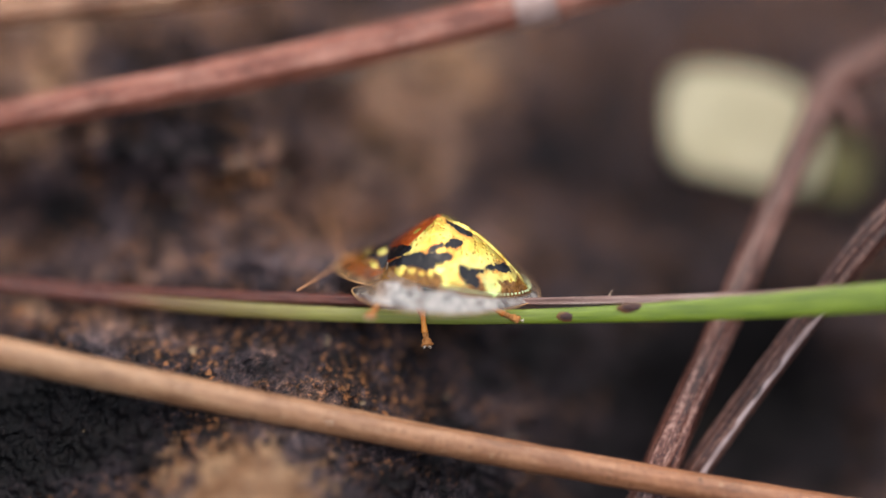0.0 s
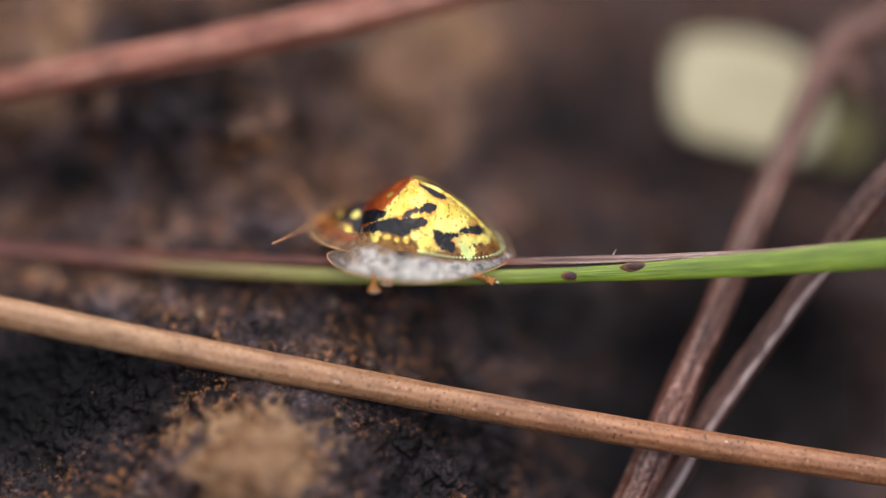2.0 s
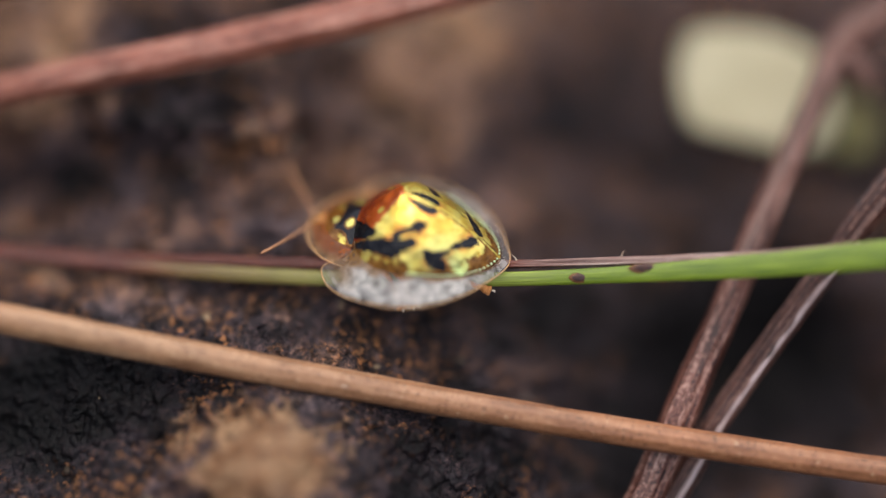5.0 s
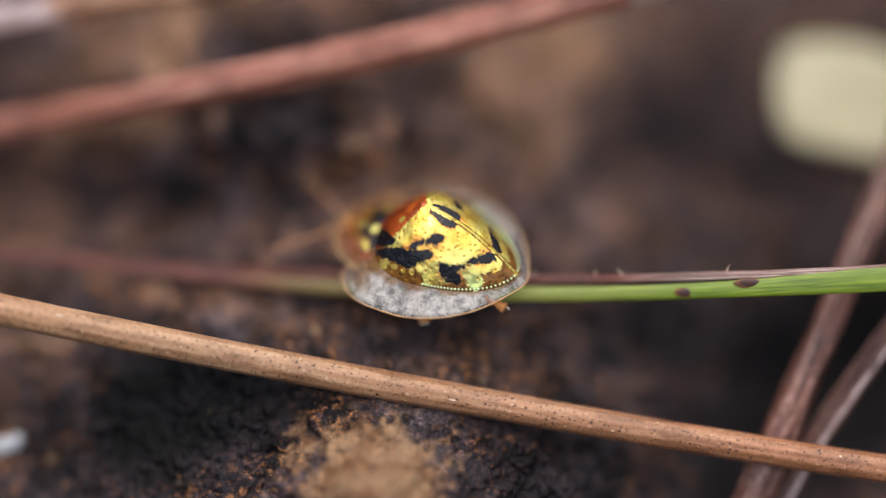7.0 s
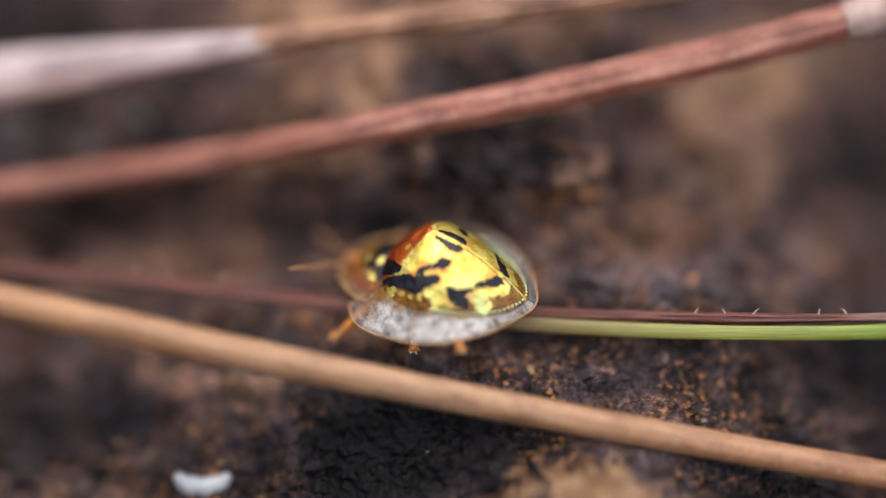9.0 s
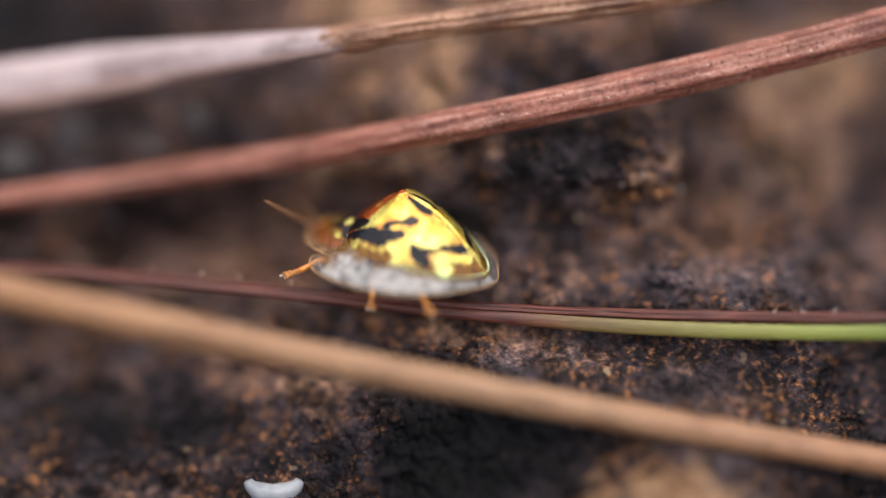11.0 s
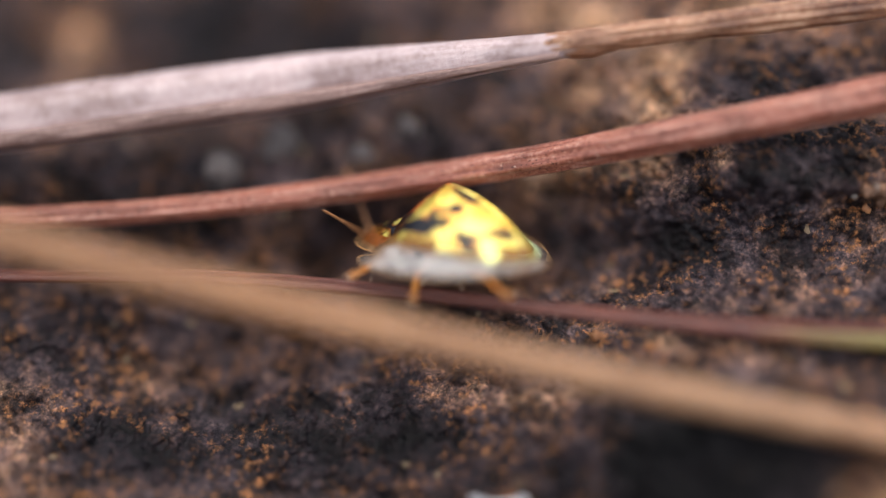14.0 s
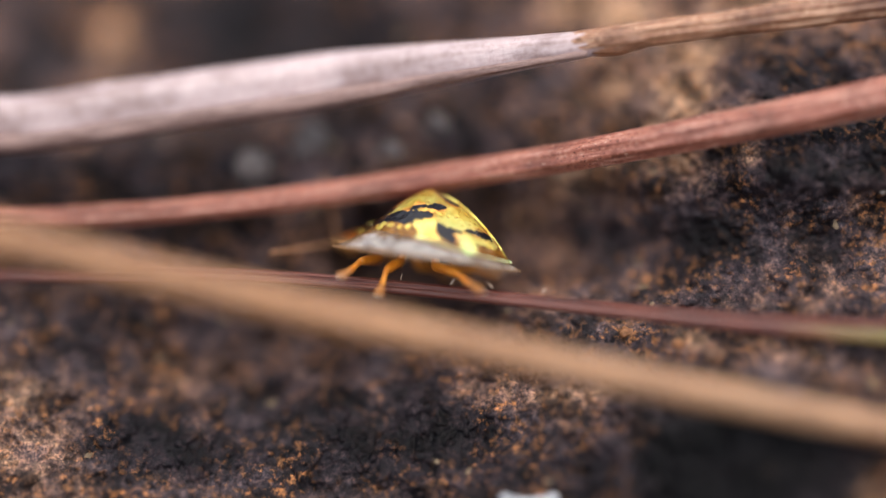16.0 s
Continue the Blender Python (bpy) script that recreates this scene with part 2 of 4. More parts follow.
def shell_material():
    """Wing covers: amber horn with mirror-gold patches, glossy black marks and a red-brown hump front."""
    m, t, b = nodes("golden_shell")
    co = t.nodes.new("ShaderNodeTexCoord").outputs["Object"]
    a = add(t, "Attribute")
    a.attribute_name = "paint"
    sep = add(t, "SeparateColor")
    t.links.new(a.outputs["Color"], sep.inputs[0])
    wob = noise_of(t, co, 2300, 6, 0.75)

    def mask(source, low=0.46, high=0.52):
        s = add(t, "Math")
        s.operation = "MULTIPLY_ADD"
        t.links.new(wob, s.inputs[0])
        s.inputs[1].default_value = 1.2
        o = add(t, "Math")
        o.operation = "ADD"
        t.links.new(source, s.inputs[2])
        t.links.new(s.outputs[0], o.inputs[0])
        o.inputs[1].default_value = -0.62
        return ramp(t, o.outputs[0], [(low, (0,)), (high, (1,))])

    gold, black, red = (mask(o) for o in (sep.outputs[0], sep.outputs[1], sep.outputs[2]))
    fringe = mask(sep.outputs[1], 0.16, 0.40)
    cell = noise_of(t, co, 620, 4, 0.6)
    green = add(t, "Attribute")
    green.attribute_name = "sheen"
    golden = ramp(t, cell, [(0.36, (0.56, 0.24, 0.035)), (0.47, (0.70, 0.50, 0.075)), (0.60, (0.76, 0.65, 0.16))])
    golden = mix(t, mix(t, 0.3, green.outputs["Fac"], (0.0, 0.0, 0.0)), golden, (0.44, 0.70, 0.30))
    pit = add(t, "TexVoronoi", Scale=3600.0)
    t.links.new(co, pit.inputs["Vector"])
    golden = mix(t, ramp(t, pit.outputs["Distance"], [(0.16, (0.75,)), (0.34, (0,))]), golden, (0.50, 0.22, 0.02))
    golden = mix(t, mix(t, 1.0, fringe, ramp(t, cell, [(0.42, (0.95,)), (0.56, (0.2,))]), "MULTIPLY"), golden, (0.78, 0.27, 0.06))
    col = mix(t, gold, ramp(t, wob, [(0.36, (0.07, 0.022, 0.004)), (0.60, (0.24, 0.10, 0.014))]), golden)
    col = mix(t, red, col, ramp(t, cell, [(0.38, (0.17, 0.024, 0.005)), (0.6, (0.42, 0.085, 0.012))]))
    col = mix(t, black, col, (0.006, 0.006, 0.008))
    t.links.new(col, b.inputs["Base Color"])
    inv = mix(t, black, ramp(t, gold, [(0.0, (0.30,)), (1.0, (0.66,))]), (0.0, 0.0, 0.0))
    inv = mix(t, red, inv, (0.25, 0.25, 0.25))
    t.links.new(inv, b.inputs["Metallic"])
    t.links.new(ramp(t, inv, [(0.0, (0.16,)), (0.5, (0.22,))]), b.inputs["Roughness"])
    t.links.new(ramp(t, black, [(0.0, (0.4,)), (1.0, (0.22,))]), b.inputs["Specular IOR Level"])
    t.links.new(mix(t, inv, (1.0, 1.0, 1.0), (0.66, 1.0, 0.45)), b.inputs["Specular Tint"])
    b.inputs["Coat Weight"].default_value = 0.12
    b.inputs["Coat Roughness"].default_value = 0.08
    vor = add(t, "TexVoronoi", Scale=1500.0)
    vor.feature = "SMOOTH_F1"
    t.links.new(co, vor.inputs["Vector"])
    hammered = mix(t, 0.35, noise_of(t, co, 560, 3, 0.55), vor.outputs["Distance"])
    hammered = mix(t, 0.10, hammered, ramp(t, pit.outputs["Distance"], [(0.12, (0.0,)), (0.40, (1.0,))]))
    bump(t, b, hammered, 0.8, 0.00034)
    return m


def clear_material(name, tint, grainy, inner, coat=0.9):
    """Horny margin: see-through along its rim, milky with air cells and painted sparkles inside, amber where it meets
    the dome.
    """
    m, t, b = nodes(name)
    co = t.nodes.new("ShaderNodeTexCoord").outputs["Object"]
    big = noise_of(t, co, 1700, 5, 0.74)
    fine = noise_of(t, co, 6500, 3, 0.7)
    see_through = add(t, "Attribute")
    see_through.attribute_name = "see_through"
    near = add(t, "Attribute")
    near.attribute_name = "inner"
    # the paler flecks of this tint paint in the margin's sparkle
    col = mix(t, 0.75, ramp(t, big, [(0.38, tuple(v * 0.5 for v in tint)), (0.52, tint), (0.62, tuple(v * 1.2 for v in tint))]), ramp(t, fine, [(0.36, (0.9,)), (0.54, (1.0,))]), "MULTIPLY")
    col = mix(t, near.outputs["Fac"], col, inner)
    t.links.new(col, b.inputs["Base Color"])
    b.inputs["Roughness"].default_value = 0.11
    b.inputs["Coat Weight"].default_value = coat
    b.inputs["Coat Roughness"].default_value = 0.06
    bump(t, b, mix(t, 0.7, big, fine), grainy, 0.00026)
    tr = add(t, "BsdfTransparent")
    tl = add(t, "BsdfTranslucent")
    t.links.new(col, tl.inputs[0])
    both = add(t, "MixShader", Fac=0.28)
    t.links.new(b.outputs[0], both.inputs[1])
    t.links.new(tl.outputs[0], both.inputs[2])
    thin = add(t, "MixShader")
    see = mix(t, 0.25, ramp(t, big, [(0.36, (0.42,)), (0.56, (0.10,))]), ramp(t, fine, [(0.36, (0.5,)), (0.54, (0.0,))]))
    see = mix(t, see_through.outputs["Fac"], see, (0.80, 0.80, 0.80))
    t.links.new(see, thin.inputs[0])
    t.links.new(both.outputs[0], thin.inputs[1])
    t.links.new(tr.outputs[0], thin.inputs[2])
    t.links.new(thin.outputs[0], t.nodes["Material Output"].inputs[0])
    return m


def plain_material(name, low, high, scale, rough=0.5, metal=0.0, coat=0.0, relief=0.3, glow=0.0):
    m, t, b = nodes(name)
    co = t.nodes.new("ShaderNodeTexCoord").outputs["Object"]
    n = noise_of(t, co, scale, 4, 0.6)
    t.links.new(ramp(t, n, [(0.32, low), (0.66, high)]), b.inputs["Base Color"])
    b.inputs["Roughness"].default_value, b.inputs["Metallic"].default_value = rough, metal
    b.inputs["Coat Weight"].default_value = coat
    b.inputs["Subsurface Weight"].default_value = glow
    b.inputs["Subsurface Radius"].default_value = (0.0006, 0.0003, 0.0001)
    bump(t, b, noise_of(t, co, scale * 4, 3, 0.6), relief, 0.0001)
    return m


MAT_GROUND = ground_material()
MAT_STICK = stalk_material("tan_stem", (0.11, 0.048, 0.024), (0.355, 0.197, 0.102), (0.56, 0.385, 0.235), 0.36, 0.35, 12, 0.62, 0.5, 1.0, ((62, 92, (0.88, 0.68, 0.60)), (60, 36, (1.0, 0.88, 0.74))))
MAT_RED = stalk_material("red_stem", (0.085, 0.022, 0.013), (0.30, 0.106, 0.068), (0.62, 0.37, 0.28), 0.28, 0.5, 16, 0.85, 0.8, 0.8)
MAT_PALE = stalk_material("pale_sheath", (0.27, 0.18, 0.165), (0.44, 0.345, 0.335), (0.58, 0.49, 0.485), 0.33, 0.4, 14, 0.8, 0.75)
MAT_JOINT = stalk_material("pale_joint", (0.26, 0.16, 0.13), (0.38, 0.27, 0.235), (0.48, 0.38, 0.35), 0.4, 0.3)
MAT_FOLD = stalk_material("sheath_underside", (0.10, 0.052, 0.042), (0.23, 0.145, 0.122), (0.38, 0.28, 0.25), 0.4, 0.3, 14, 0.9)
MAT_BROWN = stalk_material("brown_stem", (0.055, 0.020, 0.010), (0.26, 0.110, 0.052), (0.60, 0.40, 0.26), 0.35, 0.8, 30, 1.5, 0.9)
MAT_GREY = stalk_material("weathered_stem", (0.016, 0.004, 0.003), (0.125, 0.046, 0.031), (0.42, 0.25, 0.20), 0.36, 0.8, 16, 1.6, 0.85, 0.7)
MAT_DARK = stalk_material("dark_split_stem", (0.010, 0.003, 0.002), (0.062, 0.022, 0.015), (0.22, 0.115, 0.085), 0.46, 0.8, 14, 1.6, 0.85, 0.7)
MAT_BLADE = blade_material()
MAT_STRAND = strand_material()
MAT_HALO = plain_material("red_halo", (0.08, 0.024, 0.008), (0.16, 0.07, 0.015), 2500, 0.45)
MAT_SPOT = plain_material("brown_spot", (0.02, 0.008, 0.006), (0.07, 0.02, 0.012), 3000, 0.5)
MAT_FLAKE = plain_material("pale_fibre", (0.42, 0.30, 0.20), (0.66, 0.54, 0.42), 1800, 0.5)
MAT_LEAF = plain_material("cream_leaf", (0.43, 0.38, 0.225), (0.55, 0.49, 0.31), 300, 0.6, relief=0.5)
MAT_OLIVE = plain_material("olive_leaf", (0.10, 0.085, 0.02), (0.17, 0.15, 0.045), 300, 0.6)
MAT_CHIP = plain_material("white_husk", (0.25, 0.265, 0.28), (0.40, 0.41, 0.42), 900, 0.4)
MAT_CRUMB = plain_material("bark_crumb", (0.05, 0.022, 0.012), (0.20, 0.10, 0.05), 1500, 0.6, relief=0.8)
MAT_GRIT = plain_material("pale_grit", (0.12, 0.10, 0.085), (0.30, 0.26, 0.22), 1500, 0.6)
MAT_STONE = plain_material("grey_pebble", (0.055, 0.045, 0.042), (0.15, 0.125, 0.115), 900, 0.6, relief=0.6)
MAT_RUST = plain_material("rust_crumb", (0.16, 0.055, 0.018), (0.42, 0.19, 0.07), 1500, 0.5, relief=0.8)
MAT_SHELL = shell_material()
MAT_MARGIN = clear_material("milky_margin", (0.68, 0.65, 0.60), 1.0, (0.30, 0.14, 0.025))
MAT_HOOD = clear_material("clear_hood", (0.54, 0.34, 0.16), 0.5, (0.34, 0.085, 0.005), 0.4)
MAT_EDGE = plain_material("amber_edge", (0.34, 0.16, 0.05), (0.52, 0.30, 0.12), 1500, 0.3, coat=0.6)
MAT_AMBER = plain_material("amber_horn", (0.34, 0.13, 0.02), (0.52, 0.24, 0.05), 900, 0.28, coat=0.8)
MAT_BLACK = plain_material("black_horn", (0.004, 0.004, 0.005), (0.012, 0.011, 0.012), 900, 0.22, coat=0.8)
MAT_BEAD = plain_material("iridescent_bead", (0.55, 0.85, 0.35), (0.90, 0.95, 0.75), 1400, 0.3, metal=0.8, coat=0.8)
MAT_CREAM = plain_material("cream_horn_and_glint", (0.62, 0.52, 0.40), (0.80, 0.74, 0.64), 1500, 0.25, coat=0.6)
MAT_LEG = plain_material("orange_leg", (0.55, 0.15, 0.008), (0.74, 0.28, 0.022), 1500, 0.35, coat=0.4)
MAT_PAD = plain_material("brown_pad", (0.36, 0.12, 0.02), (0.56, 0.25, 0.07), 5000, 0.6, relief=0.8)
MAT_FEELER = plain_material("antenna_horn", (0.24, 0.10, 0.04), (0.44, 0.22, 0.10), 2500, 0.4)


# ---- ground ----
def ground_depth(x, h):
    """The ground's depth d over the plan: a ridge between two hollows that climbs away from the viewer."""
    d = 1.3 + 0.33 * h + 0.09 * np.clip(h - 3, 0, 20) + 1.1 * np.exp(-(((h - 1.5) / 4.0) ** 2))
    d = d + 5.0 * smooth(-16, -36, x) + 9.0 * smooth(-8, 15, x)
    d = d + 1.5 * np.exp(-(((x + 16) / 8) ** 2) - ((h + 2.4) / 2.8) ** 2)
    d = d - 2.8 * np.exp(-(((x + 10.3) / 4.0) ** 2) - ((h + 13.1) / 3.2) ** 2)
    d = d + 3.2 * np.exp(-(((x + 46) / 9) ** 2) - ((h + 4.5) / 4.0) ** 2) + 0.5 * np.exp(-(((x + 12) / 5) ** 2) - ((h + 4) / 2.2) ** 2)
    d = d + 6.0 * np.exp(-(((x - 19) / 7) ** 2) - ((h + 10) / 6) ** 2)
    d = d + 5.0 * smooth(-36, -52, x) * smooth(5, 13, h) + 0.12 * np.clip(h - 2, 0, 20) * smooth(-13, -4, x) + 2.6 * smooth(-0.5, 3.0, h) * smooth(-10.5, -6.5, x)
    d = d - 1.3 * smooth(3.2, 5.5, h) * smooth(10, 6.5, h) * smooth(-21, -16, x) * smooth(-7, -10.5, x)
    d = d + 1.6 * np.exp(-(((x + 7) / 2.5) ** 2) - ((h - 2.3) / 2.5) ** 2)
    d = d + (1.5 + 0.9 * smooth(-20, -27, x)) * np.exp(-(((h - 1.6) / 2.3) ** 2)) * smooth(-8, -12, x) * smooth(-44, -40, x)
    d = d + 0.67 * 6 * (np.logaddexp(0, (h - 28) / 6) - np.logaddexp(0, (-h - 24) / 6))
    return d


def crumbs(x, h, size, which):
    """Rounded clods of mixed height, one to a jittered cell of the given size."""
    wx = x / size + 0.5 * (vnoise(x * 1.7 / size, h * 1.7 / size, 0 * x + 4.5, which) - 0.5)
    wh = h / size + 0.5 * (vnoise(x * 1.7 / size + 30, h * 1.7 / size, 0 * x + 8.5, which) - 0.5)
    i, j = np.floor(wx).astype(np.int64), np.floor(wh).astype(np.int64)
    best, tall = np.full(x.shape, 9.0), np.zeros(x.shape)
    g = LATTICES[which]
    for a in (-1, 0, 1):
        for b in (-1, 0, 1):
            p, q = (i + a), (j + b)
            r = [g[(p * 7 + q * 3) % 64, (q * 5 + p) % 64, k] for k in (1, 2, 3)]
            far = (p + r[0] - wx) ** 2 + (q + r[1] - wh) ** 2
            near = far < best
            best, tall = np.where(near, far, best), np.where(near, r[2], tall)
    return tall * np.clip(1 - best * 1.3, 0, 1)


def ground_relief(x, h):
    r = 1.3 * (vnoise(x * 0.16 + 40, h * 0.16 + 40, 0 * x + 3.5) - 0.5)
    r = r + 0.9 * (vnoise(x * 0.5 + 20, h * 0.5 + 20, 0 * x + 1.5, 1) - 0.5)
    r = r + 0.5 * (vnoise(x * 1.4, h * 1.4 + 30, 0 * x + 7.5, 2) - 0.5)
    some = smooth(0.35, 0.65, vnoise(x * 0.35 + 9, h * 0.35 + 50, 0 * x + 2.5))
    r = r - 0.55 * some * crumbs(x, h, 1.1, 0) - 0.30 * crumbs(x, h, 0.42, 1) + 0.3
    r = r + 0.16 * (vnoise(x * 5.3 + 19, h * 5.3 + 5, 0 * x + 9.5, 1) - 0.5)
    return r


def ground_at(x, h):
    x, h = np.atleast_1d(float(x)), np.atleast_1d(float(h))
    return float((ground_depth(x, h) + ground_relief(x, h))[0])


# patches of (x, h, half width, half height, strength): where the blade dries, and round its green part
BROWN_DRY = ((-55.4, 13.6, 1.5, 1.7, 1.4), (-28.9, 15.3, 2.2, 2.0, 0.9), (-25.5, 14.8, 2.0, 1.8, 0.7), (-18.2, 15.9, 2.5, 1.5, 0.6), (-28.1, 5.9, 2.2, 1.2, 0.6),
             (-24.7, 7.4, 2.0, 1.2, 0.8), (-19.3, 6.6, 1.2, 0.8, 0.9), (-26.7, 9.9, 2.0, 1.4, 0.6), (-22.7, 10.2, 2.0, 1.5, 0.6), (-30.1, -1.5, 1.6, 0.8, 0.7),
             (-26.0, -2.5, 1.5, 0.9, 0.8), (-22.5, -3.1, 1.6, 0.8, 0.9), (-33.8, -6.1, 2.0, 0.9, 0.8), (-30.2, -6.3, 2.0, 0.8, 0.9), (-27.2, -5.9, 1.8, 0.8, 0.8),
             (-58.1, -9.1, 4.0, 2.2, 0.45), (-59.1, -5.0, 2.0, 1.5, 0.6), (-41.9, -5.3, 3.0, 1.0, 0.5), (-50.4, -5.2, 3.0, 1.2, 0.5), (-12.0, 14.5, 4.0, 2.0, 0.5))
BROWN_GREEN = ((-3.5, 5.7, 2.2, 2.2, 1.0), (-6.2, 2.6, 1.6, 2.2, 0.8), (-0.2, 4.2, 1.5, 2.0, 0.9), (1.0, 9.8, 2.6, 3.0, 0.9), (-3.5, 11.0, 3.2, 4.0, 0.8),
               (-28.6, 4.0, 4.0, 2.2, 0.5), (-31.5, 8.9, 3.0, 2.0, 0.5), (-16.5, -5.3, 2.2, 0.7, 0.4), (-23.2, -9.6, 0.9, 0.7, 0.6), (-26.9, -11.4, 2.0, 1.0, 0.5),
               (-24.0, 6.2, 3.0, 1.5, 0.5), (-18.8, -4.2, 2.2, 1.0, 0.35), (-14.0, 4.1, 0.8, 0.6, 0.6), (-22.0, 13.0, 6.0, 3.0, 0.5), (4.0, 13.0, 6.0, 3.0, 0.5), (-8.0, 8.0, 4.0, 3.0, 0.4), (-11.5, 2.5, 3.5, 2.5, 0.6))
# burnt crust; patches over the deep hollows also paint in their shade
BURNT_SHADE_DRY = ((-25.4, 2.7, 3.0, 1.2, 0.7), (-21.9, 2.2, 3.0, 1.2, 0.8), (-17.3, 5.2, 2.6, 1.2, 0.8), (-13.5, 6.8, 2.6, 1.4, 0.7), (-16.4, 11.3, 2.5, 1.2, 0.6),
             (-35.7, -8.4, 2.6, 0.9, 1.0), (-39.0, -9.9, 3.0, 1.0, 0.8), (-52.5, -8.2, 2.0, 1.6, 0.9), (-57.4, -2.3, 5.0, 2.0, 0.7), (-22.4, -8.1, 4.0, 2.0, 0.8),
             (-60.6, 13.0, 2.6, 5.0, 1.0), (-48.6, 15.0, 4.0, 4.0, 1.0), (-41.0, 14.0, 4.5, 3.0, 1.0), (-51.4, 5.1, 7.0, 2.2, 0.8), (-35.7, -6.8, 4.0, 2.0, 0.5),
             (-44.0, -7.5, 7.0, 3.0, 0.6), (-38.0, 4.0, 4.0, 1.6, 0.5), (-34.0, 11.0, 2.5, 2.0, 0.5), (-40.5, -7.8, 4.0, 2.5, 0.5))
BURNT_SHADE_GREEN = ((-19.0, -8.6, 5.0, 2.6, 1.5), (-2.6, -5.1, 5.0, 2.0, 0.6), (5.7, -5.8, 5.0, 3.0, 0.7), (-8.5, 11.6, 3.0, 1.2, 0.4), (6.4, 5.5, 3.0, 2.0, 0.7),
               (12.8, -6.9, 6.0, 4.0, 1.2), (19.3, -8.5, 6.0, 5.0, 1.6), (8.1, 1.3, 4.0, 3.0, 0.4), (5.2, 9.7, 1.4, 3.0, 0.4), (-14.5, 2.6, 4.0, 1.6, 0.4),
               (-9.0, 1.4, 3.0, 1.5, 0.3), (-6.4, 8.6, 2.0, 1.2, 0.4), (22.0, 2.0, 8.0, 8.0, 0.6), (-22.5, -10.2, 4.5, 2.4, 1.1), (10.0, -14.0, 9.0, 4.0, 1.2),
               (-16.5, 9.0, 3.0, 2.0, 0.5), (12.0, 12.0, 5.0, 3.0, 0.6), (-23.0, -13.0, 6.0, 3.0, 1.2), (-3.0, -13.0, 4.0, 4.0, 0.4))


def build_ground():
    def axis(lo, hi, step):
        grow = step * np.cumsum(1.22 ** np.arange(1, 52))
        grow = grow[grow < 450]
        return np.r_[lo - grow[::-1], np.arange(lo, hi, step), hi + grow]

    xs, hs = axis(-64, 30, 0.085), axis(-18, 19, 0.085)
    x, h = np.meshgrid(xs, hs)
    d = ground_depth(x, h) + ground_relief(x, h)
    c, s = math.cos(DOWN), math.sin(DOWN)
    co = np.stack([x, h * s + d * c, h * c - d * s], -1).reshape(-1, 3) * 0.001 + (0, 0, LIFT)
    ny, nx = x.shape
    q = (np.arange(ny - 1)[:, None] * nx + np.arange(nx - 1)[None]).ravel()
    quads = np.stack([q, q + 1, q + nx + 1, q + nx], -1).astype(np.int32)
    me = bpy.data.meshes.new("ground")
    me.vertices.add(len(co))
    me.vertices.foreach_set("co", co.astype(np.float32).ravel())
    me.loops.add(quads.size)
    me.loops.foreach_set("vertex_index", quads.ravel())
    me.polygons.add(len(quads))
    me.polygons.foreach_set("loop_start", np.arange(0, quads.size, 4, dtype=np.int32))
    me.polygons.foreach_set("use_smooth", np.ones(len(quads), bool))
    me.update(calc_edges=True)
    # ochre soil lies bare on the small knoll
    w = np.exp(-(((x + 10.3) / 4.6) ** 2) - ((h + 12.8) / 3.4) ** 2) + 0.6 * (vnoise(x * 2.6 + 3, h * 2.6 + 8, 0 * x + 1.5, 2) - 0.5) + 0.5 * (vnoise(x * 0.9 + 3, h * 0.9 + 8, 0 * x + 4.5, 1) - 0.5)
    lay = me.attributes.new("ochre", "FLOAT", "POINT")
    lay.data.foreach_set("value", 0.85 * smooth(0.4, 0.75, w).astype(np.float32).ravel())
    # bare brown soil (positive); burnt black crust and painted shade of hollows (negative)
    soil = 0 * x
    for cx, ch, rx, rh, k in BROWN_DRY + BROWN_GREEN + tuple((*p[:4], -p[4]) for p in BURNT_SHADE_DRY + BURNT_SHADE_GREEN):
        soil = soil + k * np.exp(-(((x - cx) / rx) ** 2) - ((h - ch) / rh) ** 2)
    me.attributes.new("soil", "FLOAT", "POINT").data.foreach_set("value", soil.astype(np.float32).ravel())
    ob = part("ground", me, MAT_GROUND)
    tagged(ob, "black charred crust with rust-brown grains and ochre soil patches", "ground", kind="structure")


build_ground()


# ---- dry stems and the grass blade ----
def thing(name, label, category, group="", at=None):
    ob = new(name)
    if at is not None:
        ob.location = at
    return tagged(ob, label, category, group)


def poly(c, u):
    return sum(k * u**n for n, k in enumerate(c))


STICK = (7.108, 5.144, -0.420, -0.023, -0.003)


def stick_depth(x):
    """The stem comes nearer towards its left end."""
    return -1.9 - 0.28 * math.log1p(math.exp(-(x + 2) / 4))


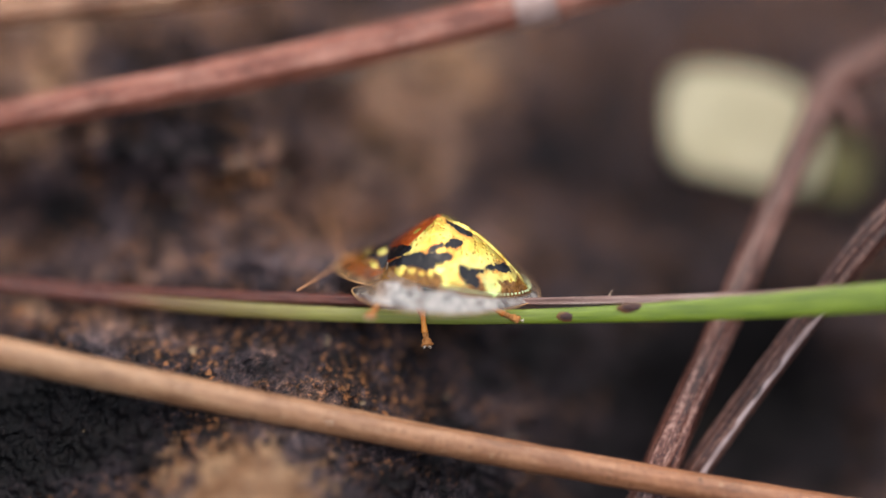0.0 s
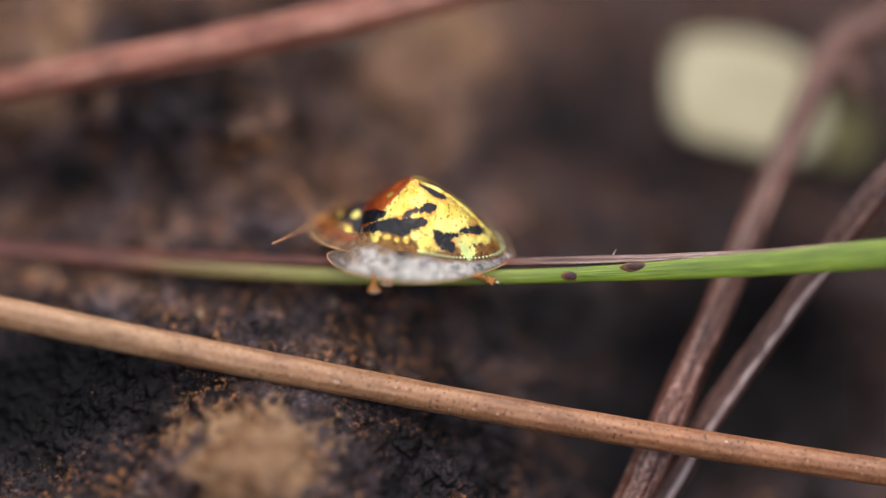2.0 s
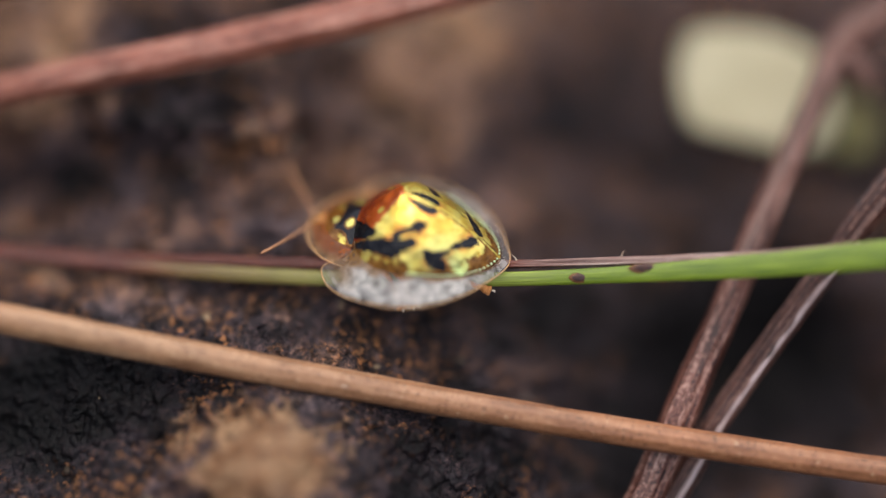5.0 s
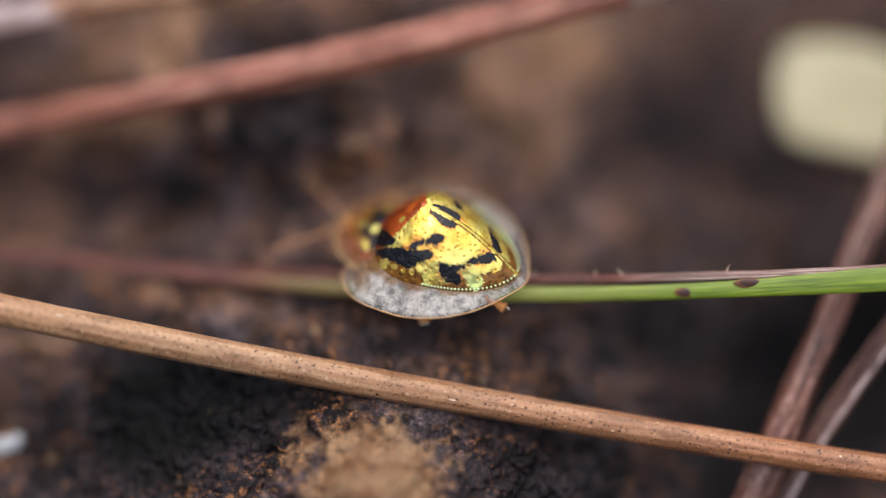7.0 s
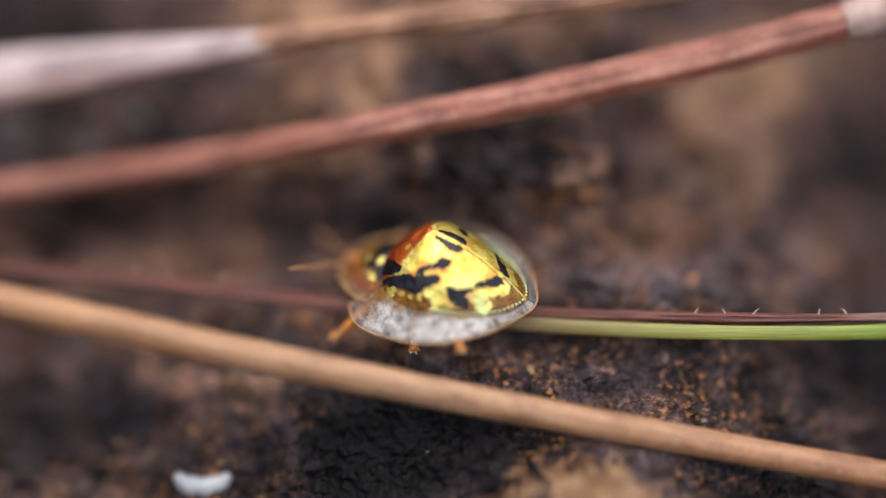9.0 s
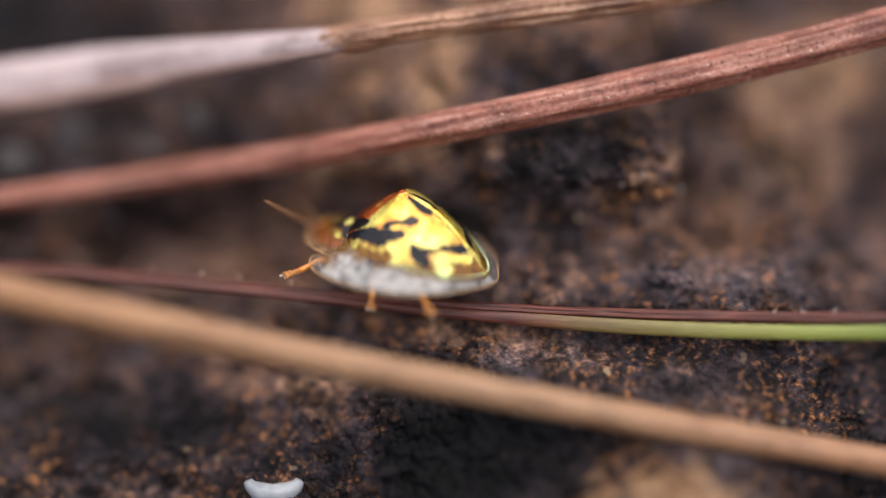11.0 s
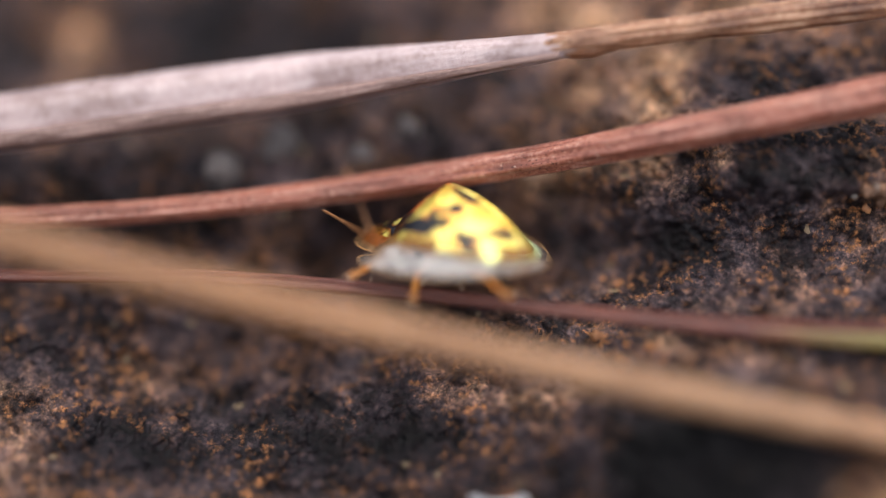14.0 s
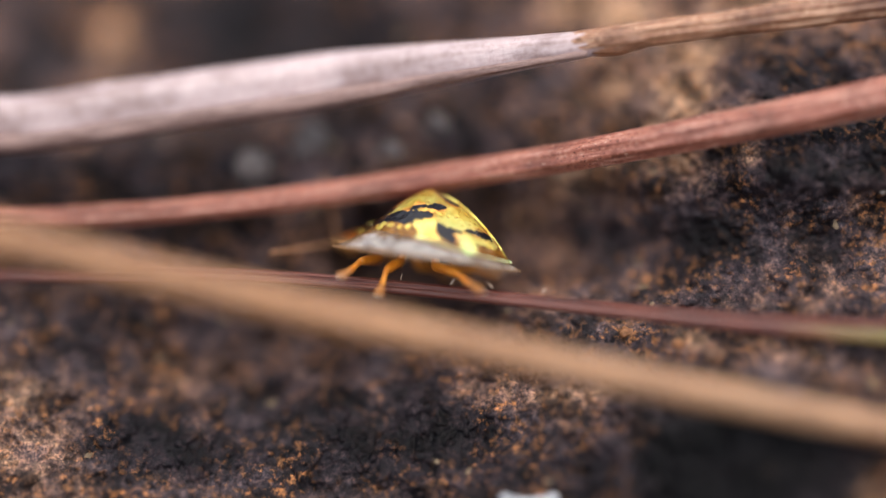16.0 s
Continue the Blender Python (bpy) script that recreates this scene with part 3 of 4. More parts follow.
def build_stick():
    pts = []
    for x in range(-78, 46, 6):
        u = (x + 15) / 25
        d = stick_depth(x)
        r = 0.83 - 0.002 * (x + 15)
        pts.append((x, -poly(STICK, u), d, r * 0.98, r))
    ob = tagged(new("dry_stem"), "dry tan woody stem lying across charred ground", "stem", "dry stems")
    part("stem", tube("stem", pts, 420, 48, 11, 0.02, 0.035, 1), MAT_STICK, ob)
    rng = random.Random(3)
    for k in range(14):
        x = -50 + 4.8 * k + rng.uniform(-1.5, 1.5)
        r = (0.82 - 0.002 * (x + 15)) * 0.97
        up = rng.choice((0.75, 0.5, 0.2, -0.1))
        h = -poly(STICK, (x + 15) / 25) + up * r
        d = stick_depth(x) - math.sqrt(1 - up * up) * r
        long = rng.uniform(0.25, 0.6)
        sliver = [(x, h, d + 0.02, 0.02, 0.02), (x + long * 0.5, h - 0.1 * long, d, 0.04, 0.03), (x + long, h - 0.2 * long, d, 0.01, 0.01)]
        part("bark_flake", tube("bark_flake", sliver, 12, 8), MAT_FLAKE if k % 2 else MAT_SPOT, ob, "pale peeling bark flake" if k % 2 else "dark bark scar")


def build_red():
    pts = []
    for x in range(-84, 40, 6):
        u = (min(max(x, -66), 14) + 15) / 25
        y = poly((-9.175, -5.078, -0.842, -0.046, -0.090), u) + 0.05 * min(x + 66, 0) - 0.3 * max(x - 14, 0)
        r = 0.64 + 0.32 * float(smooth(-48, -8, x)) + 0.05 * float(smooth(-24, -6, x))
        away = 4.5 * float(smooth(-19, -37, x))
        pts.append((x, -y - 0.11 * float(smooth(-24, -6, x)) + 0.024 * away, 2.6 + 0.009 * (x + 10) + away, r, r * 0.85))
    ob = tagged(new("dry_stem"), "red-brown ribbed dry stem with a pale joint", "stem", "dry stems")
    part("stem", tube("stem", pts, 420, 72, 7, 0.055, 0.03, 2), MAT_RED, ob)
    j = [(x, -0.11 - poly((-9.175, -5.078, -0.842, -0.046, -0.090), (x + 15) / 25), 2.6, 1.10 + 0.05 * (x == 5), 0.94) for x in (4, 4.5, 5, 5.5, 6.2)]
    part("joint", tube("joint", j, 60, 40, 0, 0, 0.1, 3), MAT_JOINT, ob, "pale swollen joint")


def build_pale():
    def line(x):
        u = (min(max(x, -62), 2) + 15) / 25
        return -(poly((-14.156, -3.004, -0.140, -0.380, -0.147), u) + 0.1 * min(x + 62, 0) - 0.12 * max(x - 2, 0)) + 0.02 + 0.30 * float(smooth(-24, -44, x))

    ob = tagged(new("dry_stem"), "dry stem half wrapped in a pale pinkish sheath", "stem", "dry stems")
    def deep(x):
        return 3.3 + 4.4 * float(smooth(-24, -44, x))

    stem = [(x, line(x) + 0.12, deep(x), 0.65 + 0.10 * (x > -20), 0.6) for x in range(-36, 46, 5)]
    part("stem", tube("stem", stem, 360, 72, 9, 0.07, 0.08, 4), MAT_BROWN, ob)
    sh = []
    for x in (-84, -76, -68, -60, -54, -48, -42, -38, -34, -31, -29, -27.4, -26.2):
        r = 0.70 + 0.80 * float(smooth(-27, -46, x)) ** 0.75 - 0.17 * float(smooth(-28.5, -26.2, x))
        sh.append((x, line(x), deep(x) - 0.05, 1.04 * r, r * 0.62 + 0.2))
    part("sheath", tube("sheath", sh, 320, 56, 7, 0.02, 0.02, 5), MAT_PALE, ob, "pale pinkish papery sheath")
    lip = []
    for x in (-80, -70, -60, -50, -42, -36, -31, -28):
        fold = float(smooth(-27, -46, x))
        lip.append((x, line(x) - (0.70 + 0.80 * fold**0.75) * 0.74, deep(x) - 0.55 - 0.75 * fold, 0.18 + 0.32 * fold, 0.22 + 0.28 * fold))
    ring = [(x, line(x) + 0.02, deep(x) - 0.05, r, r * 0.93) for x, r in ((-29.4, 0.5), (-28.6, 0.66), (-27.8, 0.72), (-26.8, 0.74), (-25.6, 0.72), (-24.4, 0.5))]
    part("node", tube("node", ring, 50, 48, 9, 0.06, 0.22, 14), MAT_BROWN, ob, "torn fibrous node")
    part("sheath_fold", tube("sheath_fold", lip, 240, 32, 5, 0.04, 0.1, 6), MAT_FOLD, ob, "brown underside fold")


def build_uprights():
    a = [(6.05, -22.2, -1.3, 1.0, 0.9), (8.48, -18.17, -0.75, 1.0, 0.9), (10.45, -15.04, -0.15, 0.98, 0.85), (12.57, -10.12, 0.1, 0.92, 0.8), (15.19, -4.46, 1.0, 0.80, 0.72),
         (17.7, 0.9, 2.7, 0.78, 0.7), (20.6, 6.7, 5.2, 0.76, 0.7), (22.0, 9.5, 6.3, 0.92, 0.85), (24.3, 11.1, 6.9, 0.86, 0.82), (26.7, 12.2, 7.4, 0.74, 0.7), (32, 13.8, 8.4, 0.65, 0.65), (40, 15.5, 10, 0.6, 0.6)]
    ob = tagged(new("dry_stem"), "weathered brown ribbed stem bent at a joint", "stem", "dry stems")
    part("stem", tube("stem", a, 420, 64, 8, 0.05, 0.05, 7), MAT_GREY, ob)
    stub = [(22.2, 9.3, 6.1, 0.55, 0.55), (23.2, 8.2, 5.9, 0.5, 0.5), (23.9, 7.0, 5.8, 0.3, 0.3)]
    part("stub", tube("stub", stub, 30, 20, 5, 0.08, 0.1, 8), MAT_GREY, ob)
    b = [(7.25, -22.15, 0.3, 0.7, 0.7), (9.67, -18.52, 0.4, 0.72, 0.7), (11.97, -15.15, 0.5, 0.72, 0.65), (14.42, -11.1, 0.5, 0.66, 0.6), (17.5, -6.77, 0.5, 0.64, 0.6), (20.6, -2.7, 0.7, 0.68, 0.62),
         (23.0, 0.4, 0.8, 0.8, 0.7), (25.2, 2.6, 0.9, 0.82, 0.7), (32, 9, 1.6, 0.8, 0.7), (42, 18, 3, 0.7, 0.7)]
    ob = tagged(new("dry_stem"), "thin weathered brown stem split along one side", "stem", "dry stems")
    part("stem", tube("stem", b, 420, 64, 7, 0.09, 0.08, 9), MAT_DARK, ob)
    split = [(x + 0.42 * r, h - 0.12, d - 0.80 * r, 0.12, 0.10) for x, h, d, r, _ in b[1:6]]
    part("split_edge", tube("split_edge", split, 260, 16, 3, 0.2, 0.35, 15), MAT_PALE, ob, "pale split edge")


BLADE = (2.856, 1.924, -1.364, -0.457, 0.227)


def blade_line(x):
    u = (min(max(x, -47), 24) + 15) / 25
    return -(poly(BLADE, u)) + 0.09 * max(x - 24, 0) - 0.01 * min(x + 47, 0), 0.199 - 0.115 * (x + 10)


def build_blade():
    ob = tagged(new("grass_blade"), "folded grass blade, green drying to red-brown, with brown spots", "grass blade")
    pts = []
    for x in range(-64, 56, 4):
        h, d = blade_line(x)
        tall = 0.20 + 0.20 * float(smooth(-30, -12, x)) + 0.40 * float(smooth(4, 26, x))
        pts.append((x, h, d, tall, 0.16))
    part("leaf_blade", tube("leaf_blade", pts, 420, 40, 0, 0, 0.04, 10), MAT_BLADE, ob)
    pts = []
    for x in range(-64, 56, 4):
        h, d = blade_line(x)
        up = 0.30 + 0.48 * float(smooth(-32, -4, x)) - 0.22 * float(smooth(4, 18, x))
        pts.append((x, h + up, d + 0.22, 0.22 + 0.06 * float(smooth(-20, -10, x)) - 0.06 * float(smooth(-2, 4, x)) - 0.02 * float(smooth(10, 24, x)), 0.22))
    part("midrib", tube("midrib", pts, 420, 36, 5, 0.12, 0.14, 11), MAT_STRAND, ob, "dark red dried edge of the fold")
    for x, lean in ((-4.6, 0.2), (-3.0, -0.2), (-1.5, 0.3), (1.95, 0.05), (3.4, -0.3), (-30.5, 0.2), (-33.2, -0.3), (-35.4, 0.3), (-38.1, 0.1), (9.0, 0.2)):
        h, d = blade_line(x)
        up = 0.36 + 0.42 * float(smooth(-46, -4, x)) + 0.2
        hair = [(x, h + up, d + 0.15, 0.05, 0.05), (x + lean * 0.3, h + up + 0.16, d + 0.1, 0.03, 0.03), (x + lean, h + up + 0.34, d + 0.06, 0.008, 0.008)]
        part("hair", tube("hair", hair, 10, 8), MAT_FLAKE, ob, "tiny pale hair")
    for x, w, up in ((6.75, 0.42, -0.05), (10.2, 0.62, 0.30)):
        h, d = blade_line(x)
        e = [(x - w, h + up, d - 0.13, 0.03, 0.02), (x - w * 0.6, h + up, d - 0.155, 0.17, 0.05), (x, h + up + 0.02, d - 0.165, 0.22, 0.06), (x + w * 0.6, h + up, d - 0.155, 0.16, 0.05), (x + w, h + up, d - 0.13, 0.03, 0.02)]
        ring = [(x + (p[0] - x) * 1.4, h + up * 0.92, p[2] + 0.035, min(p[3] * 1.35, 0.27), p[4]) for p in e]
        part("spot_rim", tube("spot_rim", ring, 30, 16, 0, 0, 0.3, 12), MAT_HALO, ob, "red-brown rim of a spot")
        part("spot", tube("spot", e, 30, 16, 0, 0, 0.3, 12), MAT_SPOT, ob, "dark brown spot")


build_stick()
build_red()
build_pale()
build_uprights()
build_blade()


# ---- litter on the ground ----
def slab(name, outline, thick, bend, seed):
    """A thin curved piece over an outline of (x, y) in millimetres, with real thickness."""
    pts = spline(outline + outline[:1], 72)[:-1]
    mid = pts.mean(0)
    rings, verts, faces = 9, [], []
    for side in (1, -1):
        for k in range(1, rings + 1):
            f = k / rings
            round_off = math.sqrt(max(0.0, 1 - f**8))
            for x, y in mid + (pts - mid) * f:
                z = bend * ((x - mid[0]) ** 2 - 0.5 * (y - mid[1]) ** 2) + 0.25 * float(vnoise(np.array(x * 0.5 + seed), np.array(y * 0.5), np.array(0.5)))
                verts.append((x * 0.001, y * 0.001, (z + side * thick * round_off) * 0.001))
        verts.append((mid[0] * 0.001, mid[1] * 0.001, (side * thick + 0.12) * 0.001))
    n = len(pts)
    half = rings * n + 1
    for s in (0, 1):
        o = s * half
        for k in range(rings - 1):
            for i in range(n):
                a, b = o + k * n + i, o + k * n + (i + 1) % n
                faces.append((a, b, b + n, a + n) if s else (b, a, a + n, b + n))
        for i in range(n):
            faces.append((o + half - 1, o + i, o + (i + 1) % n) if not s else (o + (i + 1) % n, o + i, o + half - 1))
    for i in range(n):
        a, b = (rings - 1) * n + i, (rings - 1) * n + (i + 1) % n
        faces.append((a, b, b + half, a + half))
    return mesh(name, verts, faces)


def view_frame(x, h, d, lean=0, turn=0, spin=0):
    """A pose at a plan place whose x and y axes lie along the plan's x and h."""
    return Matrix.Translation(plan(x, h, d)) @ pose(0, 0, 0, 45, 0, 0) @ pose(0, 0, 0, lean, turn, spin)


def build_litter():
    leaf = part("dead_leaf_piece", slab("dead_leaf_piece", [(-4.5, 2.2), (-4.2, 3.4), (-2.6, 3.9), (0.2, 3.8), (2.8, 3.0), (4.5, 1.4), (4.8, -1.4), (4.2, -3.4), (2.4, -3.6), (-0.6, -2.9), (-3.4, -2.3), (-4.4, -1.4), (-4.6, 0.4)], 0.10, 0.012, 3), MAT_LEAF)
    leaf.matrix_world = view_frame(17.8, 7.1, 11.0, -8, 6, 0)
    tagged(leaf, "cream-coloured dry leaf fragment lying on dark ground", "leaf")
    olive = part("dead_leaf_piece", slab("dead_leaf_piece", [(-1.6, 1.6), (1.2, 1.4), (1.7, -0.8), (0.4, -2.0), (-1.4, -1.2)], 0.1, 0.02, 5), MAT_OLIVE)
    olive.matrix_world = view_frame(23.6, 5.3, 12.5, -5, -10, 0)
    tagged(olive, "small olive-yellow leaf fragment lying on dark ground", "leaf")

    # a curled white husk, open side up
    arc = []
    for k in range(13):
        a = math.pi * (1.06 + 0.88 * k / 12)
        fat = 0.24 + 0.34 * math.sin(math.pi * k / 12)
        arc.append((1.4 * math.cos(a), 0.95 * math.sin(a), 0.0, fat, fat * 0.9))
    husk = part("seed_husk", tube("seed_husk", arc, 60, 24, 0, 0, 0.2, 13, to_plan=False), MAT_CHIP)
    husk.matrix_world = view_frame(-31.4, -10.9, ground_at(-31.4, -11.6) - 0.3, 10, 0, 0)
    tagged(husk, "small curled white husk lying on dark ground", "husk")

    rng = random.Random(5)
    stone = "dull grey pebble half sunk in charred ground"
    pale, brown, rusty = "pale grey grain of grit on charred ground", "brown bark crumb on charred ground", "rust-coloured crumb on charred ground"
    for x, h, r, mat, label in ((-12.3, 4.55, 0.22, MAT_GRIT, pale), (-11.6, 4.8, 0.55, MAT_CRUMB, brown), (-10.8, 4.75, 0.5, MAT_CRUMB, brown), (-11.2, 5.0, 0.30, MAT_GRIT, pale), (-10.9, 4.2, 0.3, MAT_CRUMB, brown), (-10.3, 4.05, 0.36, MAT_RUST, rusty), (-9.7, 4.1, 0.3, MAT_RUST, rusty), (-9.0, 4.2, 0.26, MAT_GRIT, pale),
                                (-11.6, 3.9, 0.3, MAT_RUST, rusty), (-26.0, -2.9, 0.5, MAT_RUST, rusty), (-21.6, -3.9, 0.6, MAT_CRUMB, brown), (-23.4, -3.4, 0.35, MAT_RUST, rusty),
                                (-43.3, 7.7, 1.35, MAT_STONE, stone), (-46.4, 6.4, 1.3, MAT_STONE, stone), (-38.8, 7.1, 0.8, MAT_STONE, stone), (-36.2, 8.6, 0.9, MAT_STONE, stone), (3.3, 12.4, 0.8, MAT_STONE, stone), (-5.8, 10.8, 0.8, MAT_GRIT, pale)):
        bm = bmesh.new()
        bmesh.ops.create_icosphere(bm, subdivisions=3, radius=r * 0.001)
        for v in bm.verts:
            k = v.co.normalized()
            v.co *= 0.75 + 0.5 * noise.noise(k * 1.7 + Vector((x, h, r)))
            v.co.z *= 0.7
        ob = part("grit", bm_mesh("grit", bm), mat)
        ob.matrix_world = view_frame(x, h, ground_at(x, h) - r * 0.2, rng.uniform(-20, 20), rng.uniform(-20, 20), rng.uniform(0, 180))
        tagged(ob, label, "grit", "loose grains")


build_litter()


# ---- the beetle: x ahead, y to its left, z up, in millimetres ----
LEGS = (((2.4, 0.9, -0.3), (1.7, 3.91, -0.9)), ((0.9, 1.1, -0.3), (-0.61, 3.12, -1.23)), ((-1.3, 1.1, -0.3), (-2.59, 2.72, -0.66)))
APEX, TOP = (0.3, 0.0), 3.82


def super_r(c, s, a, w, n):
    return (abs(c / a) ** n + abs(s / w) ** n) ** (-1 / n)


def rim(th):
    """The outer margin of the wing covers."""
    c, s = math.cos(th), math.sin(th)
    r = super_r(c, s, 4.3 if c > 0 else 5.4, 4.9, 3.3 if c > 0 else 1.75)
    r += 0.25 * math.exp(-(((math.pi - abs(th)) / 0.2) ** 2))
    r *= 1 - 0.36 * float(smooth(0.66, 0.46, abs(th)))
    return r * c, r * s


def disc(th):
    """The edge of the domed, coloured part."""
    c, s = math.cos(th), math.sin(th)
    r = super_r(c, s, 2.66 if c > 0 else 5.15, 3.32, 2.7 if c > 0 else 1.7)
    return r * c, r * s


def disc_edge(th):
    c = math.cos(th)
    return 1.0 + 0.35 * max(c, 0) + 0.6 * max(c, 0) ** 4 - 0.72 * max(-c, 0) ** 2


def blob(x, y, cx, cy, rx, ry, turn=0.0):
    ct, st = math.cos(turn), math.sin(turn)
    u, v = (x - cx) * ct + (y - cy) * st, -(x - cx) * st + (y - cy) * ct
    return math.exp(-0.69 * ((u / rx) ** 2 + (v / ry) ** 2))


# black marks of one wing cover, as runs of (x, y, half width)
BLACK_MARKS = (((-0.28, 0.20, 0.10), (-0.85, 0.36, 0.22), (-1.45, 0.36, 0.27), (-1.65, 0.12, 0.16)),
               ((-1.30, 1.22, 0.20), (-1.02, 1.42, 0.24), (-0.72, 1.68, 0.10)),
               ((2.75, 1.20, 0.34), (2.20, 1.60, 0.36), (1.70, 1.86, 0.26), (1.28, 2.00, 0.14)),
               ((2.10, 2.32, 0.16), (1.55, 2.42, 0.22), (0.80, 2.52, 0.27), (0.05, 2.56, 0.30), (-0.55, 2.33, 0.25), (-1.08, 2.05, 0.13)),
               ((0.06, 2.32, 0.16), (-0.12, 2.02, 0.13), (-0.48, 1.78, 0.12)),
               ((-1.78, 2.26, 0.22), (-2.15, 2.26, 0.27), (-2.60, 2.18, 0.20)),
               ((-2.30, 2.05, 0.20), (-2.55, 1.84, 0.09), (-2.85, 1.45, 0.07), (-3.10, 1.15, 0.13), (-3.56, 0.68, 0.22), (-3.85, 0.30, 0.21)))
GOLD_DABS = ((1.42, 2.72, 0.34, 0.44, 0.1), (0.75, 2.95, 0.20, 0.10, 0), (0.2, 3.0, 0.14, 0.10, 0), (-0.3, 2.95, 0.16, 0.10, 0), (-1.12, 2.62, 0.36, 0.46, 0.1), (-0.75, 2.75, 0.22, 0.14, 0),
             (-3.30, 1.60, 0.62, 0.46, -0.75), (1.16, 0.88, 0.17, 0.17, 0))


def run_field(x, y, run):
    """One half on the outline of a run of rounded strokes, more inside it."""
    best = -9.0
    for (ax, ay, ar), (bx, by, br) in zip(run, run[1:]):
        ux, uy = bx - ax, by - ay
        k = min(max(((x - ax) * ux + (y - ay) * uy) / (ux * ux + uy * uy), 0.0), 1.0)
        best = max(best, 1.06 * (ar + (br - ar) * k) - math.hypot(x - ax - ux * k, y - ay - uy * k))
    return 0.5 + 1.7 * best


def shell_paint(x, y, s):
    """Gold, black and red of the wing covers, each 0..1 with its edge at one half, and the green sheen."""
    y = abs(y)
    black = min(max(max(run_field(x, y, r) for r in BLACK_MARKS), 0.0), 1.0)
    limit = 0.945 - 0.12 * float(smooth(0.6, -0.2, abs(x - 0.3) - 1.4)) - 0.07 * float(smooth(-2.2, -3.2, x))
    gold = min(0.5 + 4.5 * (limit - s), 1.0)
    gold = max([gold] + [blob(x, y, *b) for b in GOLD_DABS])
    if x < -1.2 and y < 0.085:
        gold, black = 1.0, 0.0
    if x < -1.6 and 0.085 < y < 0.16:
        gold = 0.2
    red = 0.5 + 1.8 * min(x - (0.08 + 0.30 * y + 0.22 * y * y), 2.9 - x, 2.1 - y)
    red = min(max(red, 0), 1) * (1 - blob(x, y, 1.16, 0.88, 0.17, 0.17))
    sheen = float(smooth(-0.6, -3.8, x) * smooth(0.7, 2.2, y))
    return max(gold, 0), black, red, sheen


def pronotum_paint(x, y, s):
    y = abs(y)
    black = min(1.0, 1.25 * max(blob(x, y, 2.95, 0.60, 0.70, 0.85), blob(x, y, 2.80, 1.35, 0.36, 0.45), blob(x, y, 3.6, 0.75, 0.34, 0.34)))
    spots = max(blob(x, y, 3.05, 0.80, 0.24, 0.24), blob(x, y, 3.98, 0.50, 0.20, 0.18), blob(x, y, 3.20, 1.82, 0.22, 0.34, 0.3), blob(x, y, 3.42, 1.45, 0.13, 0.13))
    return spots, black * (1 - min(1, 1.6 * spots)), 0.0, 0.25


def skin(name, fn, paint, ns, nt):
    """A sheet from fn(s, k) for s, k in 0..1; paint(x, y, s) fills the colour fields."""
    verts, cols, sh = [], [], []
    for i in range(ns + 1):
        for j in range(nt + 1):
            p = fn(i / ns, j / nt)
            verts.append(tuple(v * 0.001 for v in p))
            if paint:
                g, b, r, e = paint(p[0], p[1], i / ns)
                cols += [g, b, r, 1.0]
                sh.append(e)
    w = nt + 1
    faces = [(i * w + j, i * w + j + 1, (i + 1) * w + j + 1, (i + 1) * w + j) for i in range(ns) for j in range(nt)]
    me = mesh(name, verts, faces)
    if paint:
        me.attributes.new("paint", "FLOAT_COLOR", "POINT").data.foreach_set("color", np.array(cols, np.float32))
        me.attributes.new("sheen", "FLOAT", "POINT").data.foreach_set("value", np.array(sh, np.float32))
    return me


def shell_point(s, th):
    bx, by = disc(th)
    x, y = APEX[0] + (bx - APEX[0]) * s, by * s
    k = 0.84 - 0.60 * max(math.cos(th), 0) - 0.14 * max(-math.cos(th), 0)
    z0 = disc_edge(th)
    q = s - 0.03 * math.exp(-((s / 0.05) ** 2))
    z = z0 + (TOP - z0) * ((1 - k) * (1 - q) + k * (1 - s**2.1))
    if th > math.pi / 2:
        z += 0.12 * math.exp(-((y / 0.08) ** 2)) * float(smooth(0.1, 0.3, s) * smooth(1.0, 0.85, s))
    return x, y, z


def margin_point(u, th):
    back = th + 0.30 * (1 - float(smooth(0.42, 1.3, th)))
    (bx, by), (rx, ry) = disc(back), rim(th)
    z = disc_edge(back) * (1 - u) ** 1.25 + 0.05 * math.sin(math.pi * u)
    return bx + (rx - bx) * u, by + (ry - by) * u, z


def hood_point(s, phi):
    c, sn = math.cos(phi), math.sin(phi)
    edge = 0.33 - 0.08 * c
    top = 1.98
    z = edge + (top - edge) * (1 - s**1.12)
    return 2.58 + 3.2 * s * c, 2.95 * s * sn, z


